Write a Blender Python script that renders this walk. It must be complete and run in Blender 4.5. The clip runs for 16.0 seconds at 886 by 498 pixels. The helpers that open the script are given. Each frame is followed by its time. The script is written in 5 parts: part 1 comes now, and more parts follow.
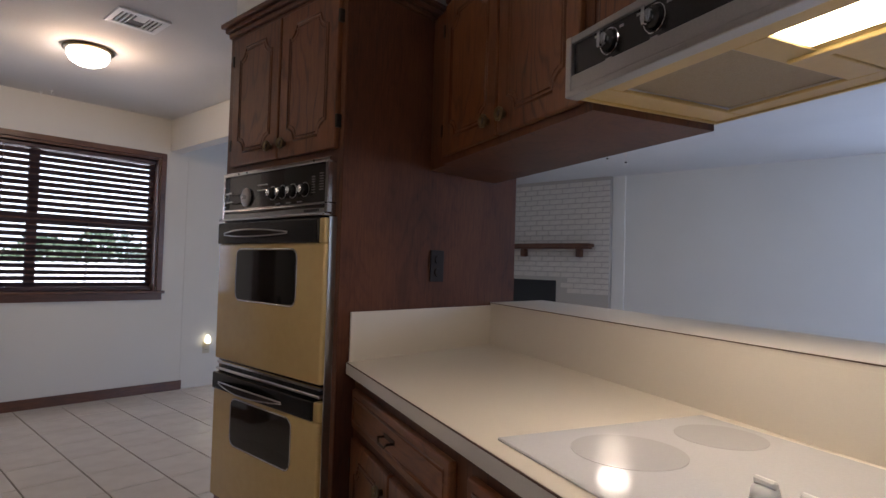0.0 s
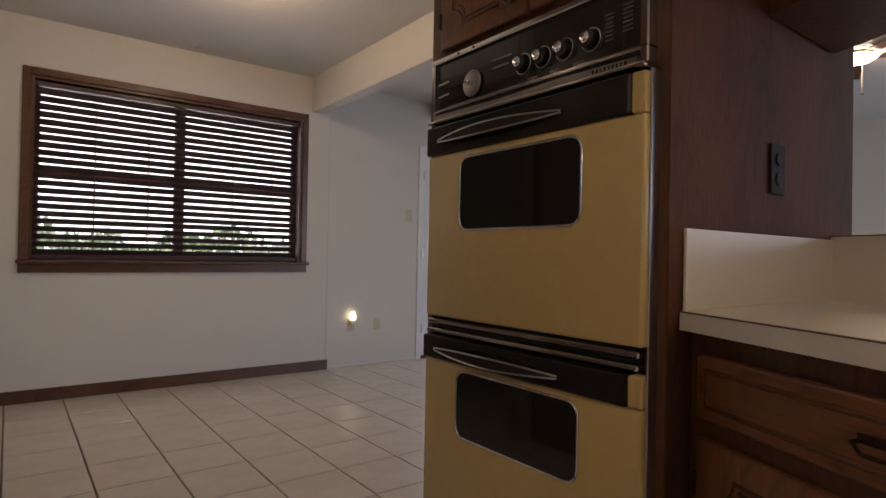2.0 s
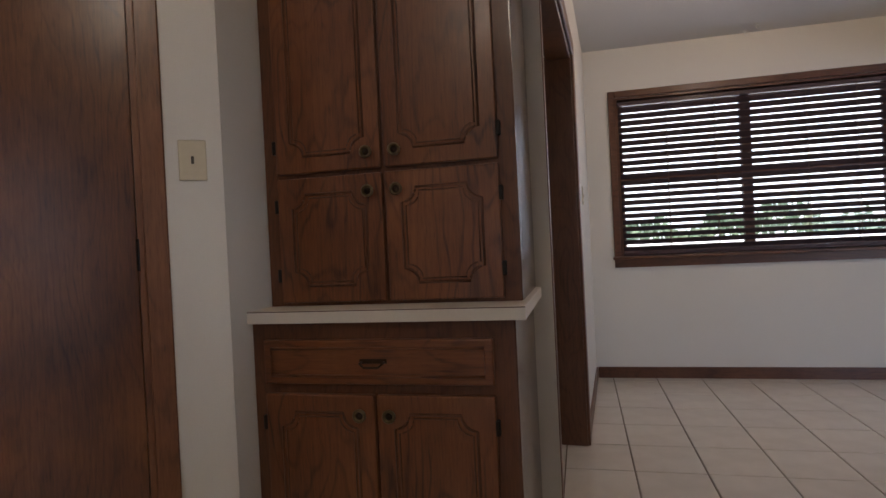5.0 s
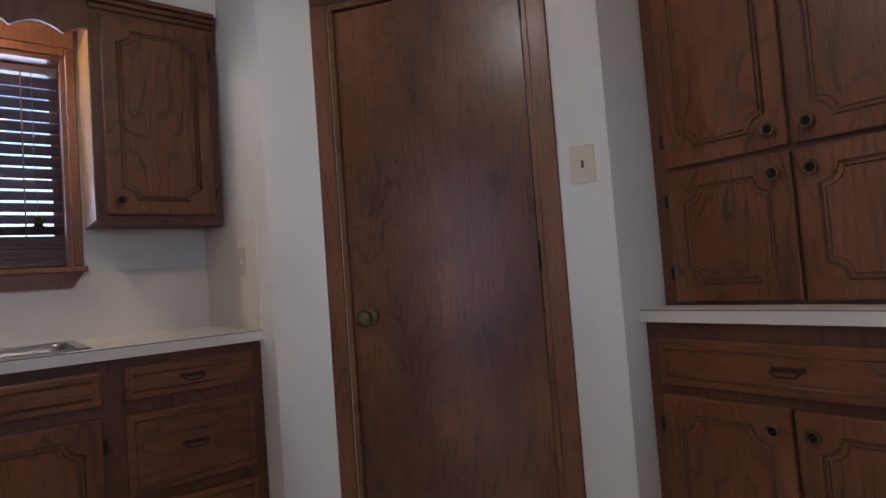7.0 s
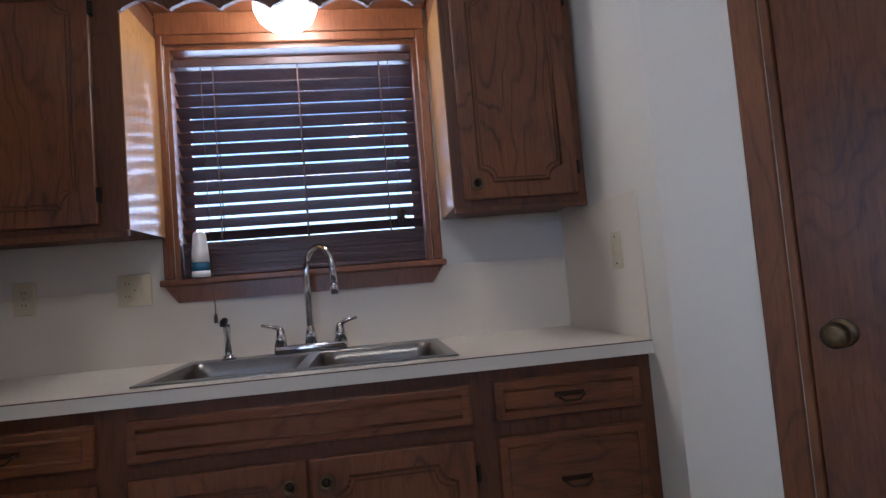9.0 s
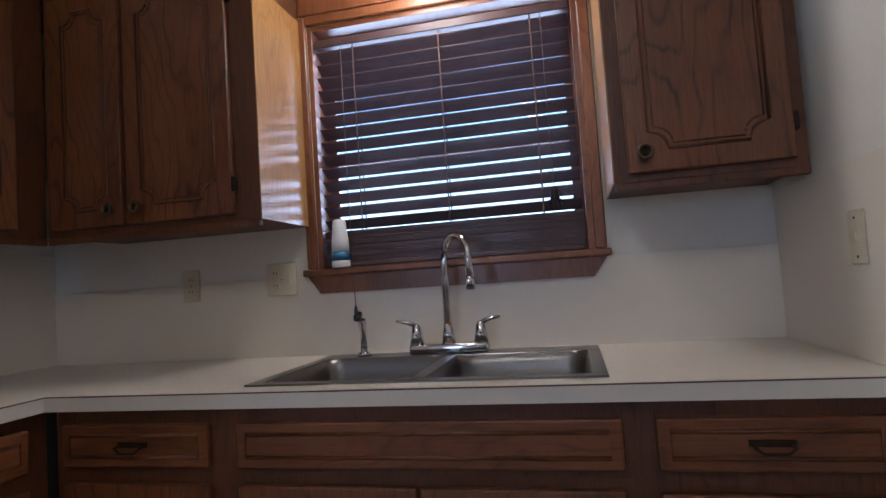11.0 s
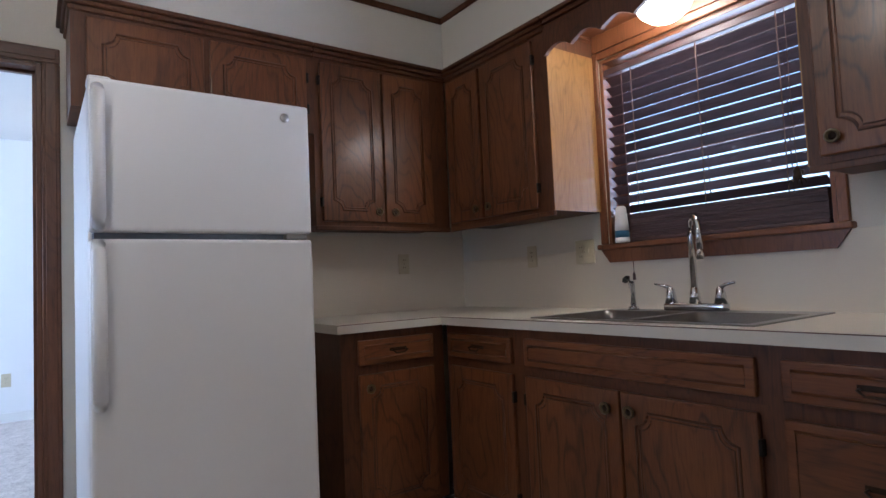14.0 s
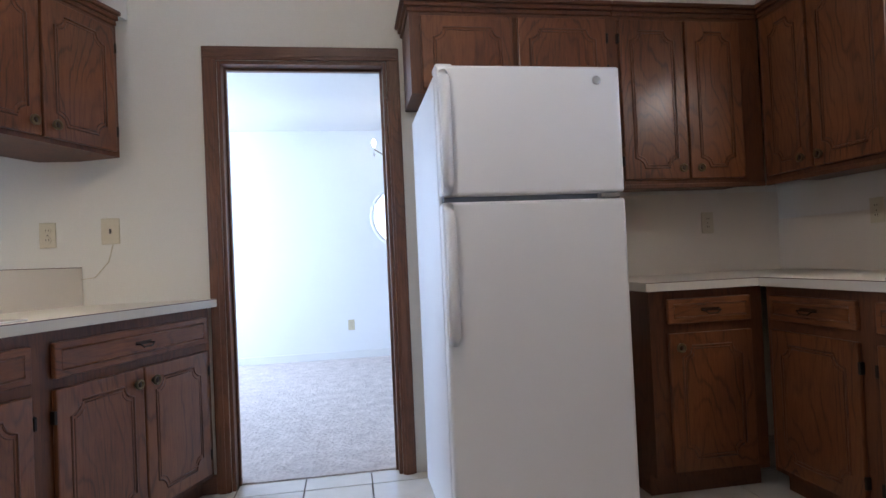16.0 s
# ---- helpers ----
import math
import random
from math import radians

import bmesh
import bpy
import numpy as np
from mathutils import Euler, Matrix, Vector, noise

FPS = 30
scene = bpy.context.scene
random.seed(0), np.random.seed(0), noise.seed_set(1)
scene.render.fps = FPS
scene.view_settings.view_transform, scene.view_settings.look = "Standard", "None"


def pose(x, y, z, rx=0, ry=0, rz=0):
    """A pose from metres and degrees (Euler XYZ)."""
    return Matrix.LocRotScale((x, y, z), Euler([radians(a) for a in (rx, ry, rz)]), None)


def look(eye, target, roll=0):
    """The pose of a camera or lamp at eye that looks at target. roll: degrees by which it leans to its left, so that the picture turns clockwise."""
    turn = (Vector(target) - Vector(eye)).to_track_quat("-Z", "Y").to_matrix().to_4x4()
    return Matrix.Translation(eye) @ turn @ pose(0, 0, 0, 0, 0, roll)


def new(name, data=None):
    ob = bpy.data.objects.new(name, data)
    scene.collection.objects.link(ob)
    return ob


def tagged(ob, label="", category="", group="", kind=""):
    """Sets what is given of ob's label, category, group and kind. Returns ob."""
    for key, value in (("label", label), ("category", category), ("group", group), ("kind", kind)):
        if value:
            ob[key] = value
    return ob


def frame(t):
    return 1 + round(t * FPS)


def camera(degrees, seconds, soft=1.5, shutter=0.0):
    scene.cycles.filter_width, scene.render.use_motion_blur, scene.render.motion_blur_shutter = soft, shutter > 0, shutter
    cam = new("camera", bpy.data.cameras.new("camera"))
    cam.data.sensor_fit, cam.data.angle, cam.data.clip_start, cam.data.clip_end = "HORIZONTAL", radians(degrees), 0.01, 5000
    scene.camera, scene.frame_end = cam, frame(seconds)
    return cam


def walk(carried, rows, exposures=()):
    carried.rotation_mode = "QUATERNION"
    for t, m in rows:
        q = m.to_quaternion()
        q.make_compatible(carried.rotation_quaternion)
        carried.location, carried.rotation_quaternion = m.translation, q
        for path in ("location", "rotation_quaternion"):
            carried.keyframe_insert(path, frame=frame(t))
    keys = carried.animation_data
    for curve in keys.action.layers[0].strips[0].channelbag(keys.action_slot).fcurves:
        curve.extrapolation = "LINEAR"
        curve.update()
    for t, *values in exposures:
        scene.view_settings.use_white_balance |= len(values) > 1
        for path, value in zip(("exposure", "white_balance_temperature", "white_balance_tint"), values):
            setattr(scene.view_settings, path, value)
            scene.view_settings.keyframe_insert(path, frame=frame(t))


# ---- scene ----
cam = camera(75.4, 16.0)
PATH = [
    (0, (0.054, -0.47, 1.238), (1.526, 0.883, 1.298), 1.7),
    (0.5, (0.111, -0.201, 1.186), (1.554, 1.183, 1.238), 1.8),
    (1, (0.195, 0.095, 1.136), (1.547, 1.569, 1.176), 1.4),
    (1.5, (0.192, 0.29, 1.056), (1.458, 1.838, 1.084), 1.1),
    (2, (0.18, 0.415, 1.014), (1.388, 2.009, 1.038), 1.1),
    (2.5, (0.14, 0.481, 1.019), (1.194, 2.181, 1.032), 0.4),
    (3, (0.074, 0.5, 1.05), (0.866, 2.337, 1.054), -0.3),
    (3.5, (0.035, 0.451, 1.067), (0.537, 2.387, 1.069), -0.9),
    (4, (-0.038, 0.415, 1.078), (0.195, 2.401, 1.081), -1.5),
    (4.2, (-0.064, 0.398, 1.081), (0.056, 2.394, 1.084), -1.7),
    (6.3, (0.077, 0.486, 1.112), (-1.26, 1.972, 1.145), -4.4),
    (6.5, (0.059, 0.478, 1.086), (-1.354, 1.893, 1.148), -4.3),
    (7, (-0.002, 0.442, 1.068), (-1.572, 1.678, 1.158), -4.3),
    (7.5, (-0.106, 0.374, 1.099), (-1.81, 1.418, 1.178), -4.5),
    (8, (-0.22, 0.353, 1.122), (-2.061, 1.13, 1.199), -4.5),
    (8.5, (-0.381, 0.37, 1.104), (-2.304, 0.907, 1.211), -4.5),
    (9, (-0.583, 0.456, 1.12), (-2.563, 0.715, 1.239), -4.8),
    (9.5, (-0.757, 0.456, 1.117), (-2.752, 0.476, 1.257), -3.7),
    (9.7, (-0.823, 0.464, 1.124), (-2.817, 0.391, 1.258), -3.8),
    (11.8, (-0.905, 0.889, 1.162), (-2.734, 0.088, 1.271), -3.8),
    (12, (-0.861, 0.978, 1.17), (-2.624, 0.041, 1.28), -3.9),
    (12.5, (-0.717, 1.138, 1.141), (-2.322, -0.048, 1.281), -3.2),
    (13, (-0.639, 1.274, 1.126), (-2.082, -0.104, 1.264), -2.9),
    (13.5, (-0.626, 1.398, 1.104), (-1.923, -0.119, 1.237), -2.8),
    (14, (-0.585, 1.476, 1.08), (-1.747, -0.148, 1.19), -2.6),
    (14.5, (-0.544, 1.515, 1.079), (-1.495, -0.242, 1.17), -2.4),
    (15, (-0.496, 1.51, 1.068), (-1.256, -0.338, 1.141), -2.5),
    (15.5, (-0.435, 1.482, 1.064), (-0.994, -0.437, 1.112), -2.5),
    (16, (-0.396, 1.499, 1.05), (-0.717, -0.475, 1.087), -2.6),
]
walk(cam, [(t, look(eye, target, roll)) for t, eye, target, roll in PATH],
     [(0, 1.18, 6550, 18), (1.5, 1.06, 7900, 19), (2.5, 1.04, 7900, 19), (4.2, 1.10, 7400, 18), (6.4, 1.5, 6100, 17), (9, 1.68, 5400, 14), (12, 1.64, 5650, 13), (14, 1.74, 5650, 12), (16, 1.88, 5800, 13)])


# ---- world and light ----
world = bpy.data.worlds.new("sky")
scene.world = world
world.use_nodes = True
wn = world.node_tree.nodes
sky = wn.new("ShaderNodeTexSky")
sky.sky_type = "NISHITA"
sky.sun_disc = False
sky.dust_density = 0.3
sky.ozone_density = 3.0
sky.sun_elevation = radians(58)
sky.sun_rotation = radians(150)
wn["Background"].inputs[1].default_value = 0.15
world.node_tree.links.new(sky.outputs[0], wn["Background"].inputs[0])

sun = new("sun", bpy.data.lights.new("sun", "SUN"))
sun.data.energy = 5.0
sun.data.angle = radians(0.5)
sun.data.color = (1.0, 0.95, 0.88)
sun.matrix_world = look((3, -6, 20), (0, 0, 0))


def area(name, eye, target, w, h, watts, colour):
    """Sky light standing in a window opening, or the light of a lamp that the place has."""
    d = bpy.data.lights.new(name, "AREA")
    d.shape, d.size, d.size_y, d.energy, d.color = "RECTANGLE", w, h, watts, colour
    ob = new(name, d)
    ob.matrix_world = look(eye, target)
    return ob


def bulb(name, at, watts, colour, radius=0.05):
    d = bpy.data.lights.new(name, "POINT")
    d.energy, d.color, d.shadow_soft_size = watts, colour, radius
    ob = new(name, d)
    ob.location = at
    return ob


ZL = 2.535
SKY_BLUE = (0.62, 0.74, 1.0)
WARM = (1.0, 0.74, 0.48)
area("sky_dining_window", (1.22, 5.02, 1.55), (1.22, 0, 1.2), 1.8, 1.1, 1.1, SKY_BLUE)
area("sky_sink_window", (-2.96, 0.23, 1.70), (0, 0.23, 1.3), 1.0, 0.95, 14.0, SKY_BLUE)
area("sky_french_door", (3.86, 4.95, 1.2), (3.6, 0, 0.6), 0.6, 1.6, 2.5, SKY_BLUE)
area("sky_living_south_window", (5.2, -2.45, 1.5), (5.9, 0.5, 1.45), 2.0, 1.4, 17, (0.42, 0.58, 1.0))
area("sky_living_east_window", (7.35, -1.4, 1.5), (-1, 0.6, 1.3), 1.6, 1.4, 19, (0.46, 0.62, 1.0))
area("sky_front_room_window", (2.36, -3.95, 1.5), (-1, -3.2, 1.2), 1.7, 1.5, 40, (0.64, 0.78, 1.0))
bulb("dining_bulb", (1.145, 3.56, ZL - 0.11), 3.0, (1.0, 0.60, 0.31), 0.09)
bulb("sink_bulb", (-2.58, 0.232, 2.10), 0.95, (1.0, 0.79, 0.56), 0.08)
bulb("fan_bulb", (5.05, 1.93, 2.40), 0.8, WARM, 0.07)
bulb("kitchen_bulb", (-0.40, 0.45, ZL - 0.11), 2.2, (1.0, 0.78, 0.55), 0.09)
area("hood_lamp", (1.12, -0.07, 1.60), (1.10, -0.07, 0.9), 0.25, 0.1, 1.3, (1.0, 0.86, 0.67))


# ---- materials ----
def principled(name, rough=0.5, metal=0.0, coat=0.0):
    m = bpy.data.materials.new(name)
    m.use_nodes = True
    p = m.node_tree.nodes["Principled BSDF"]
    p.inputs["Roughness"].default_value = rough
    p.inputs["Metallic"].default_value = metal
    p.inputs["Coat Weight"].default_value = coat
    return m, m.node_tree.nodes, m.node_tree.links, p


def ramp(n, l, fac, stops):
    r = n.new("ShaderNodeValToRGB")
    e = r.color_ramp.elements
    while len(e) < len(stops):
        e.new(0.5)
    for el, (at, c) in zip(e, stops):
        el.position, el.color = at, (*c, 1)
    l.new(fac, r.inputs[0])
    return r.outputs[0]


def noise_tex(n, l, vec, scale, detail=4.0, rough=0.5):
    t = n.new("ShaderNodeTexNoise")
    t.inputs["Scale"].default_value, t.inputs["Detail"].default_value, t.inputs["Roughness"].default_value = scale, detail, rough
    l.new(vec, t.inputs["Vector"])
    return t.outputs["Fac"]


def coords(n, l, stretch=(1, 1, 1), shift_by_object=True):
    """Object coordinates, shifted for every object, stretched along the grain."""
    tc, mp = n.new("ShaderNodeTexCoord"), n.new("ShaderNodeMapping")
    mp.inputs["Scale"].default_value = stretch
    l.new(tc.outputs["Object"], mp.inputs["Vector"])
    if shift_by_object:
        info, mul = n.new("ShaderNodeObjectInfo"), n.new("ShaderNodeMath")
        mul.operation, mul.inputs[1].default_value = "MULTIPLY", 37.0
        l.new(info.outputs["Random"], mul.inputs[0])
        l.new(mul.outputs[0], mp.inputs["Location"])
    return mp.outputs[0]


def bump(n, l, p, height, strength, distance=0.002):
    b = n.new("ShaderNodeBump")
    b.inputs["Strength"].default_value, b.inputs["Distance"].default_value = strength, distance
    l.new(height, b.inputs["Height"])
    l.new(b.outputs[0], p.inputs["Normal"])


def wood(name, dark, mid, light, along="Z", rough=0.42, coat=0.12, figure=2.2, rings=30.0, depth=0.13, stain=0.7):
    """Stained oak: thin flame lines along the grain, short dark pores, a few knots of ripple and an uneven stain."""
    m, n, l, p = principled(name, rough, 0, coat)
    p.inputs["Coat Roughness"].default_value = 0.19
    long_, fine_, pore_ = ((1, 1, 0.30), (150, 150, 7), (230, 230, 22)) if along == "Z" else ((0.30, 1, 1), (7, 150, 150), (22, 230, 230))
    field = noise_tex(n, l, coords(n, l, long_), figure, 4.0, 0.42)

    def math_node(op, x, k, c=0.0):
        o = n.new("ShaderNodeMath")
        o.operation, o.inputs[1].default_value, o.inputs[2].default_value = op, k, c
        l.new(x, o.inputs[0])
        return o
    wave = math_node("SINE", math_node("MULTIPLY", field, rings * 6.2832).outputs[0], 0)
    line = math_node("POWER", math_node("MULTIPLY_ADD", wave.outputs[0], 0.5, 0.5).outputs[0], 7.0)
    patch = noise_tex(n, l, coords(n, l, (1, 1, 0.7)), 7.0, 2, 0.5)
    patchy = n.new("ShaderNodeMath")
    patchy.operation = "MULTIPLY"
    l.new(line.outputs[0], patchy.inputs[0])
    l.new(math_node("MULTIPLY_ADD", patch, 2.4, -0.55).outputs[0], patchy.inputs[1])
    patchy.use_clamp = True
    fine = noise_tex(n, l, coords(n, l, fine_), 1.0, 4, 0.6)
    pore = math_node("SMOOTH_MIN", noise_tex(n, l, coords(n, l, pore_), 1.0, 2, 0.5), 0.46, 0.05)
    blot = noise_tex(n, l, coords(n, l, (1, 1, 0.6)), 3.2, 5, 0.62)
    a = math_node("MULTIPLY_ADD", patchy.outputs[0], -depth * 1.6, 0.03 - 0.5 * stain)
    b = math_node("MULTIPLY_ADD", fine, 0.42)
    l.new(a.outputs[0], b.inputs[2])
    e = math_node("MULTIPLY_ADD", pore.outputs[0], 0.65)
    l.new(b.outputs[0], e.inputs[2])
    c = math_node("MULTIPLY_ADD", blot, stain)
    l.new(e.outputs[0], c.inputs[2])
    l.new(ramp(n, l, c.outputs[0], [(0.2, dark), (0.5, mid), (0.8, light)]), p.inputs["Base Color"])
    bump(n, l, p, fine, 0.3, 0.0008)
    return m


def speckled(name, a, b, scale, rough, strength=0.1, metal=0.0, distance=0.001, coat=0.0, wide=1.3):
    """A plain surface with grain at one scale and uneven tone at another."""
    m, n, l, p = principled(name, rough, metal, coat)
    v = coords(n, l, (1, 1, 1), False)
    f, g = noise_tex(n, l, v, scale, 5), noise_tex(n, l, v, wide, 3)
    mx = n.new("ShaderNodeMath")
    mx.operation, mx.inputs[1].default_value = "MULTIPLY_ADD", 0.5
    half = n.new("ShaderNodeMath")
    half.operation, half.inputs[1].default_value = "MULTIPLY", 0.5
    l.new(g, half.inputs[0])
    l.new(f, mx.inputs[0])
    l.new(half.outputs[0], mx.inputs[2])
    l.new(ramp(n, l, mx.outputs[0], [(0.3, a), (0.7, b)]), p.inputs["Base Color"])
    bump(n, l, p, f, strength, distance)
    return m


def glow(name, colour, strength):
    m, n, l, p = principled(name, 0.4)
    p.inputs["Base Color"].default_value = (0.9, 0.88, 0.82, 1)
    p.inputs["Emission Color"].default_value = (*colour, 1)
    p.inputs["Emission Strength"].default_value = strength
    return m


OAK = ((0.046, 0.0138, 0.0046), (0.142, 0.0465, 0.0150), (0.235, 0.088, 0.029))
CABINET = wood("cabinet_wood", *OAK, rough=0.38, coat=0.3, depth=0.16)
CABINET_RAIL = wood("cabinet_rail_wood", *OAK, along="X")
# Cabinet oak darkened and dulled, standing in for shade on the tower's side.
TOWER_SHADED_SIDE = wood("oven_cabinet_shaded_side_wood", (0.028, 0.0078, 0.0028), (0.086, 0.0245, 0.0085), (0.150, 0.048, 0.0165), rough=0.85, coat=0.0, depth=0.05, stain=0.8)
# Cabinet wood made golden: the sink lamp's glow is put into the colour.
LAMPLIT_PANEL = wood("lamplit_side_panel_wood", (0.15, 0.072, 0.020), (0.30, 0.150, 0.045), (0.41, 0.220, 0.075), rough=0.3, coat=0.35, depth=0.08)
SIDE_GLOSS = wood("varnished_cabinet_side", (0.030, 0.0105, 0.0042), (0.090, 0.033, 0.0125), (0.150, 0.060, 0.022), rough=0.24, coat=0.6, depth=0.08)
CABINET_FRAME = wood("cabinet_frame_wood", (0.030, 0.0090, 0.0034), (0.096, 0.0315, 0.0108), (0.165, 0.060, 0.021), depth=0.10, rough=0.5, coat=0.06)
DOOR_WOOD = wood("door_veneer", (0.040, 0.0125, 0.0045), (0.122, 0.0425, 0.0145), (0.225, 0.088, 0.030), figure=2.0, rings=40.0, rough=0.30, coat=0.1, depth=0.08, stain=1.15)
TRIM_WOOD = wood("trim_wood", (0.04, 0.014, 0.006), (0.125, 0.047, 0.020), (0.21, 0.086, 0.038), depth=0.09)
CASING_WOOD = wood("plain_casing_wood", (0.060, 0.020, 0.0075), (0.165, 0.062, 0.023), (0.26, 0.108, 0.044), depth=0.09)
TRIM_WOOD_H = wood("trim_wood_flat", (0.032, 0.011, 0.005), (0.10, 0.037, 0.017), (0.17, 0.068, 0.03), along="X", depth=0.09)
# Trim wood warmed and lightened to carry the sink lamp's light.
LAMPLIT_TRIM_WOOD = wood("lamplit_trim_wood", (0.06, 0.018, 0.007), (0.16, 0.055, 0.020), (0.26, 0.10, 0.040), depth=0.08)
BLIND = wood("blind_wood", (0.030, 0.016, 0.018), (0.066, 0.036, 0.038), (0.105, 0.058, 0.058), along="X", rough=0.6, depth=0.08)
WALL = speckled("wall_paint", (0.67, 0.65, 0.59), (0.73, 0.71, 0.65), 240, 0.75, 0.12)
WALL_WHITE = speckled("white_wall_paint", (0.78, 0.79, 0.80), (0.83, 0.84, 0.85), 240, 0.8, 0.1)
CEILING = speckled("ceiling_paint", (0.62, 0.61, 0.59), (0.70, 0.69, 0.67), 160, 0.9, 0.25)
LAMINATE = speckled("laminate", (0.66, 0.60, 0.51), (0.71, 0.65, 0.56), 420, 0.42, 0.03, wide=3)
LAMINATE_EDGE = speckled("laminate_edge", (0.60, 0.56, 0.49), (0.66, 0.62, 0.55), 300, 0.35, 0.03)
TILE = speckled("floor_tile", (0.60, 0.55, 0.48), (0.70, 0.65, 0.58), 9, 0.22, 0.06, wide=2.5)
GROUT = speckled("grout", (0.10, 0.075, 0.055), (0.17, 0.13, 0.10), 90, 0.9, 0.4)
CARPET = speckled("carpet", (0.40, 0.35, 0.325), (0.68, 0.61, 0.575), 42, 0.95, 1.0, distance=0.015, wide=9)
CHROME = speckled("chrome", (0.66, 0.66, 0.67), (0.74, 0.74, 0.75), 60, 0.12, 0.02, metal=1.0)
STEEL = speckled("stainless_steel", (0.42, 0.41, 0.40), (0.50, 0.49, 0.48), 220, 0.28, 0.05, metal=1.0)
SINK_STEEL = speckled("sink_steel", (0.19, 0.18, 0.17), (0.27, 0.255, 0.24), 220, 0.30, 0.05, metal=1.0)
BRASS = speckled("antique_brass", (0.10, 0.075, 0.045), (0.22, 0.17, 0.10), 120, 0.38, 0.2, metal=1.0)
BRONZE = speckled("oiled_bronze", (0.022, 0.014, 0.009), (0.06, 0.036, 0.022), 150, 0.45, 0.2, metal=0.7)
BLACK_METAL = speckled("black_iron", (0.012, 0.011, 0.010), (0.03, 0.026, 0.022), 150, 0.5, 0.2, metal=0.6)
GOLD = speckled("harvest_gold_enamel", (0.57, 0.40, 0.165), (0.62, 0.45, 0.195), 30, 0.22, 0.02, coat=0.3)
BLACK = speckled("black_enamel", (0.010, 0.009, 0.009), (0.018, 0.016, 0.015), 60, 0.22, 0.02)
DARK_GLASS = speckled("dark_oven_glass", (0.012, 0.011, 0.010), (0.018, 0.016, 0.015), 12, 0.05, 0.0)
PANEL_BLACK = speckled("glossy_control_panel", (0.018, 0.015, 0.013), (0.030, 0.026, 0.022), 40, 0.14, 0.03, coat=0.5)
FRIDGE = speckled("white_appliance_enamel", (0.72, 0.72, 0.73), (0.76, 0.76, 0.77), 500, 0.35, 0.12)
GREY_GASKET = speckled("grey_gasket", (0.12, 0.14, 0.17), (0.18, 0.20, 0.24), 60, 0.6, 0.1)
IVORY = speckled("ivory_plastic", (0.55, 0.49, 0.35), (0.60, 0.54, 0.40), 60, 0.4, 0.03)
BROWN_PLASTIC = speckled("brown_plastic", (0.012, 0.008, 0.007), (0.02, 0.013, 0.011), 60, 0.85, 0.03)
DARK_SLOT = speckled("dark_slot", (0.03, 0.025, 0.02), (0.05, 0.04, 0.03), 60, 0.6, 0.03)
BRICK = speckled("painted_brick", (0.55, 0.50, 0.43), (0.70, 0.65, 0.57), 40, 0.85, 0.5, distance=0.003, wide=6)
MORTAR = speckled("mortar", (0.40, 0.36, 0.31), (0.48, 0.44, 0.38), 90, 0.95, 0.6)
WHITE_PAINT = speckled("white_trim_paint", (0.74, 0.74, 0.73), (0.79, 0.79, 0.78), 90, 0.4, 0.05)
COOK_GLASS = speckled("cooktop_glass", (0.60, 0.60, 0.62), (0.66, 0.66, 0.68), 200, 0.08, 0.01)
BURNER = speckled("burner_ring", (0.50, 0.49, 0.50), (0.55, 0.54, 0.55), 500, 0.18, 0.02)
HOOD_PAINT = speckled("hood_enamel", (0.50, 0.36, 0.14), (0.56, 0.41, 0.17), 40, 0.3, 0.03)
FILTER = speckled("grease_filter", (0.24, 0.19, 0.12), (0.42, 0.35, 0.24), 260, 0.5, 0.8, metal=0.3, distance=0.003)
BLUE_LABEL = speckled("blue_label", (0.02, 0.10, 0.19), (0.03, 0.14, 0.25), 60, 0.4, 0.02)
CORD = speckled("cord", (0.08, 0.04, 0.03), (0.13, 0.07, 0.05), 60, 0.8, 0.1)
GRASS = speckled("lawn", (0.05, 0.09, 0.025), (0.12, 0.17, 0.06), 60, 0.95, 0.8, distance=0.03, wide=0.4)
CONCRETE = speckled("patio_concrete", (0.70, 0.72, 0.75), (0.80, 0.82, 0.85), 30, 0.9, 0.3)
LEAF = speckled("foliage", (0.09, 0.145, 0.085), (0.17, 0.235, 0.15), 3, 0.7, 0.4)
LAMP_GLASS = glow("lit_lamp_glass", (1.0, 0.93, 0.80), 9.0)
HOOD_GLASS = glow("lit_hood_lens", (1.0, 0.90, 0.66), 7.0)
HAZE = glow("bright_haze", (0.48, 0.68, 1.0), 0.58)
NIGHT_GLASS = glow("lit_night_light", (1.0, 0.96, 0.74), 1.3)


def pane_glass():
    m = bpy.data.materials.new("window_glass")
    m.use_nodes = True
    n, l = m.node_tree.nodes, m.node_tree.links
    n.clear()
    out, mix, tr, gl, fr = (n.new("ShaderNodeOutputMaterial"), n.new("ShaderNodeMixShader"), n.new("ShaderNodeBsdfTransparent"),
                            n.new("ShaderNodeBsdfGlossy"), n.new("ShaderNodeFresnel"))
    gl.inputs["Roughness"].default_value = 0.02
    l.new(fr.outputs[0], mix.inputs[0])
    l.new(tr.outputs[0], mix.inputs[1])
    l.new(gl.outputs[0], mix.inputs[2])
    l.new(mix.outputs[0], out.inputs[0])
    return m


GLASS = pane_glass()


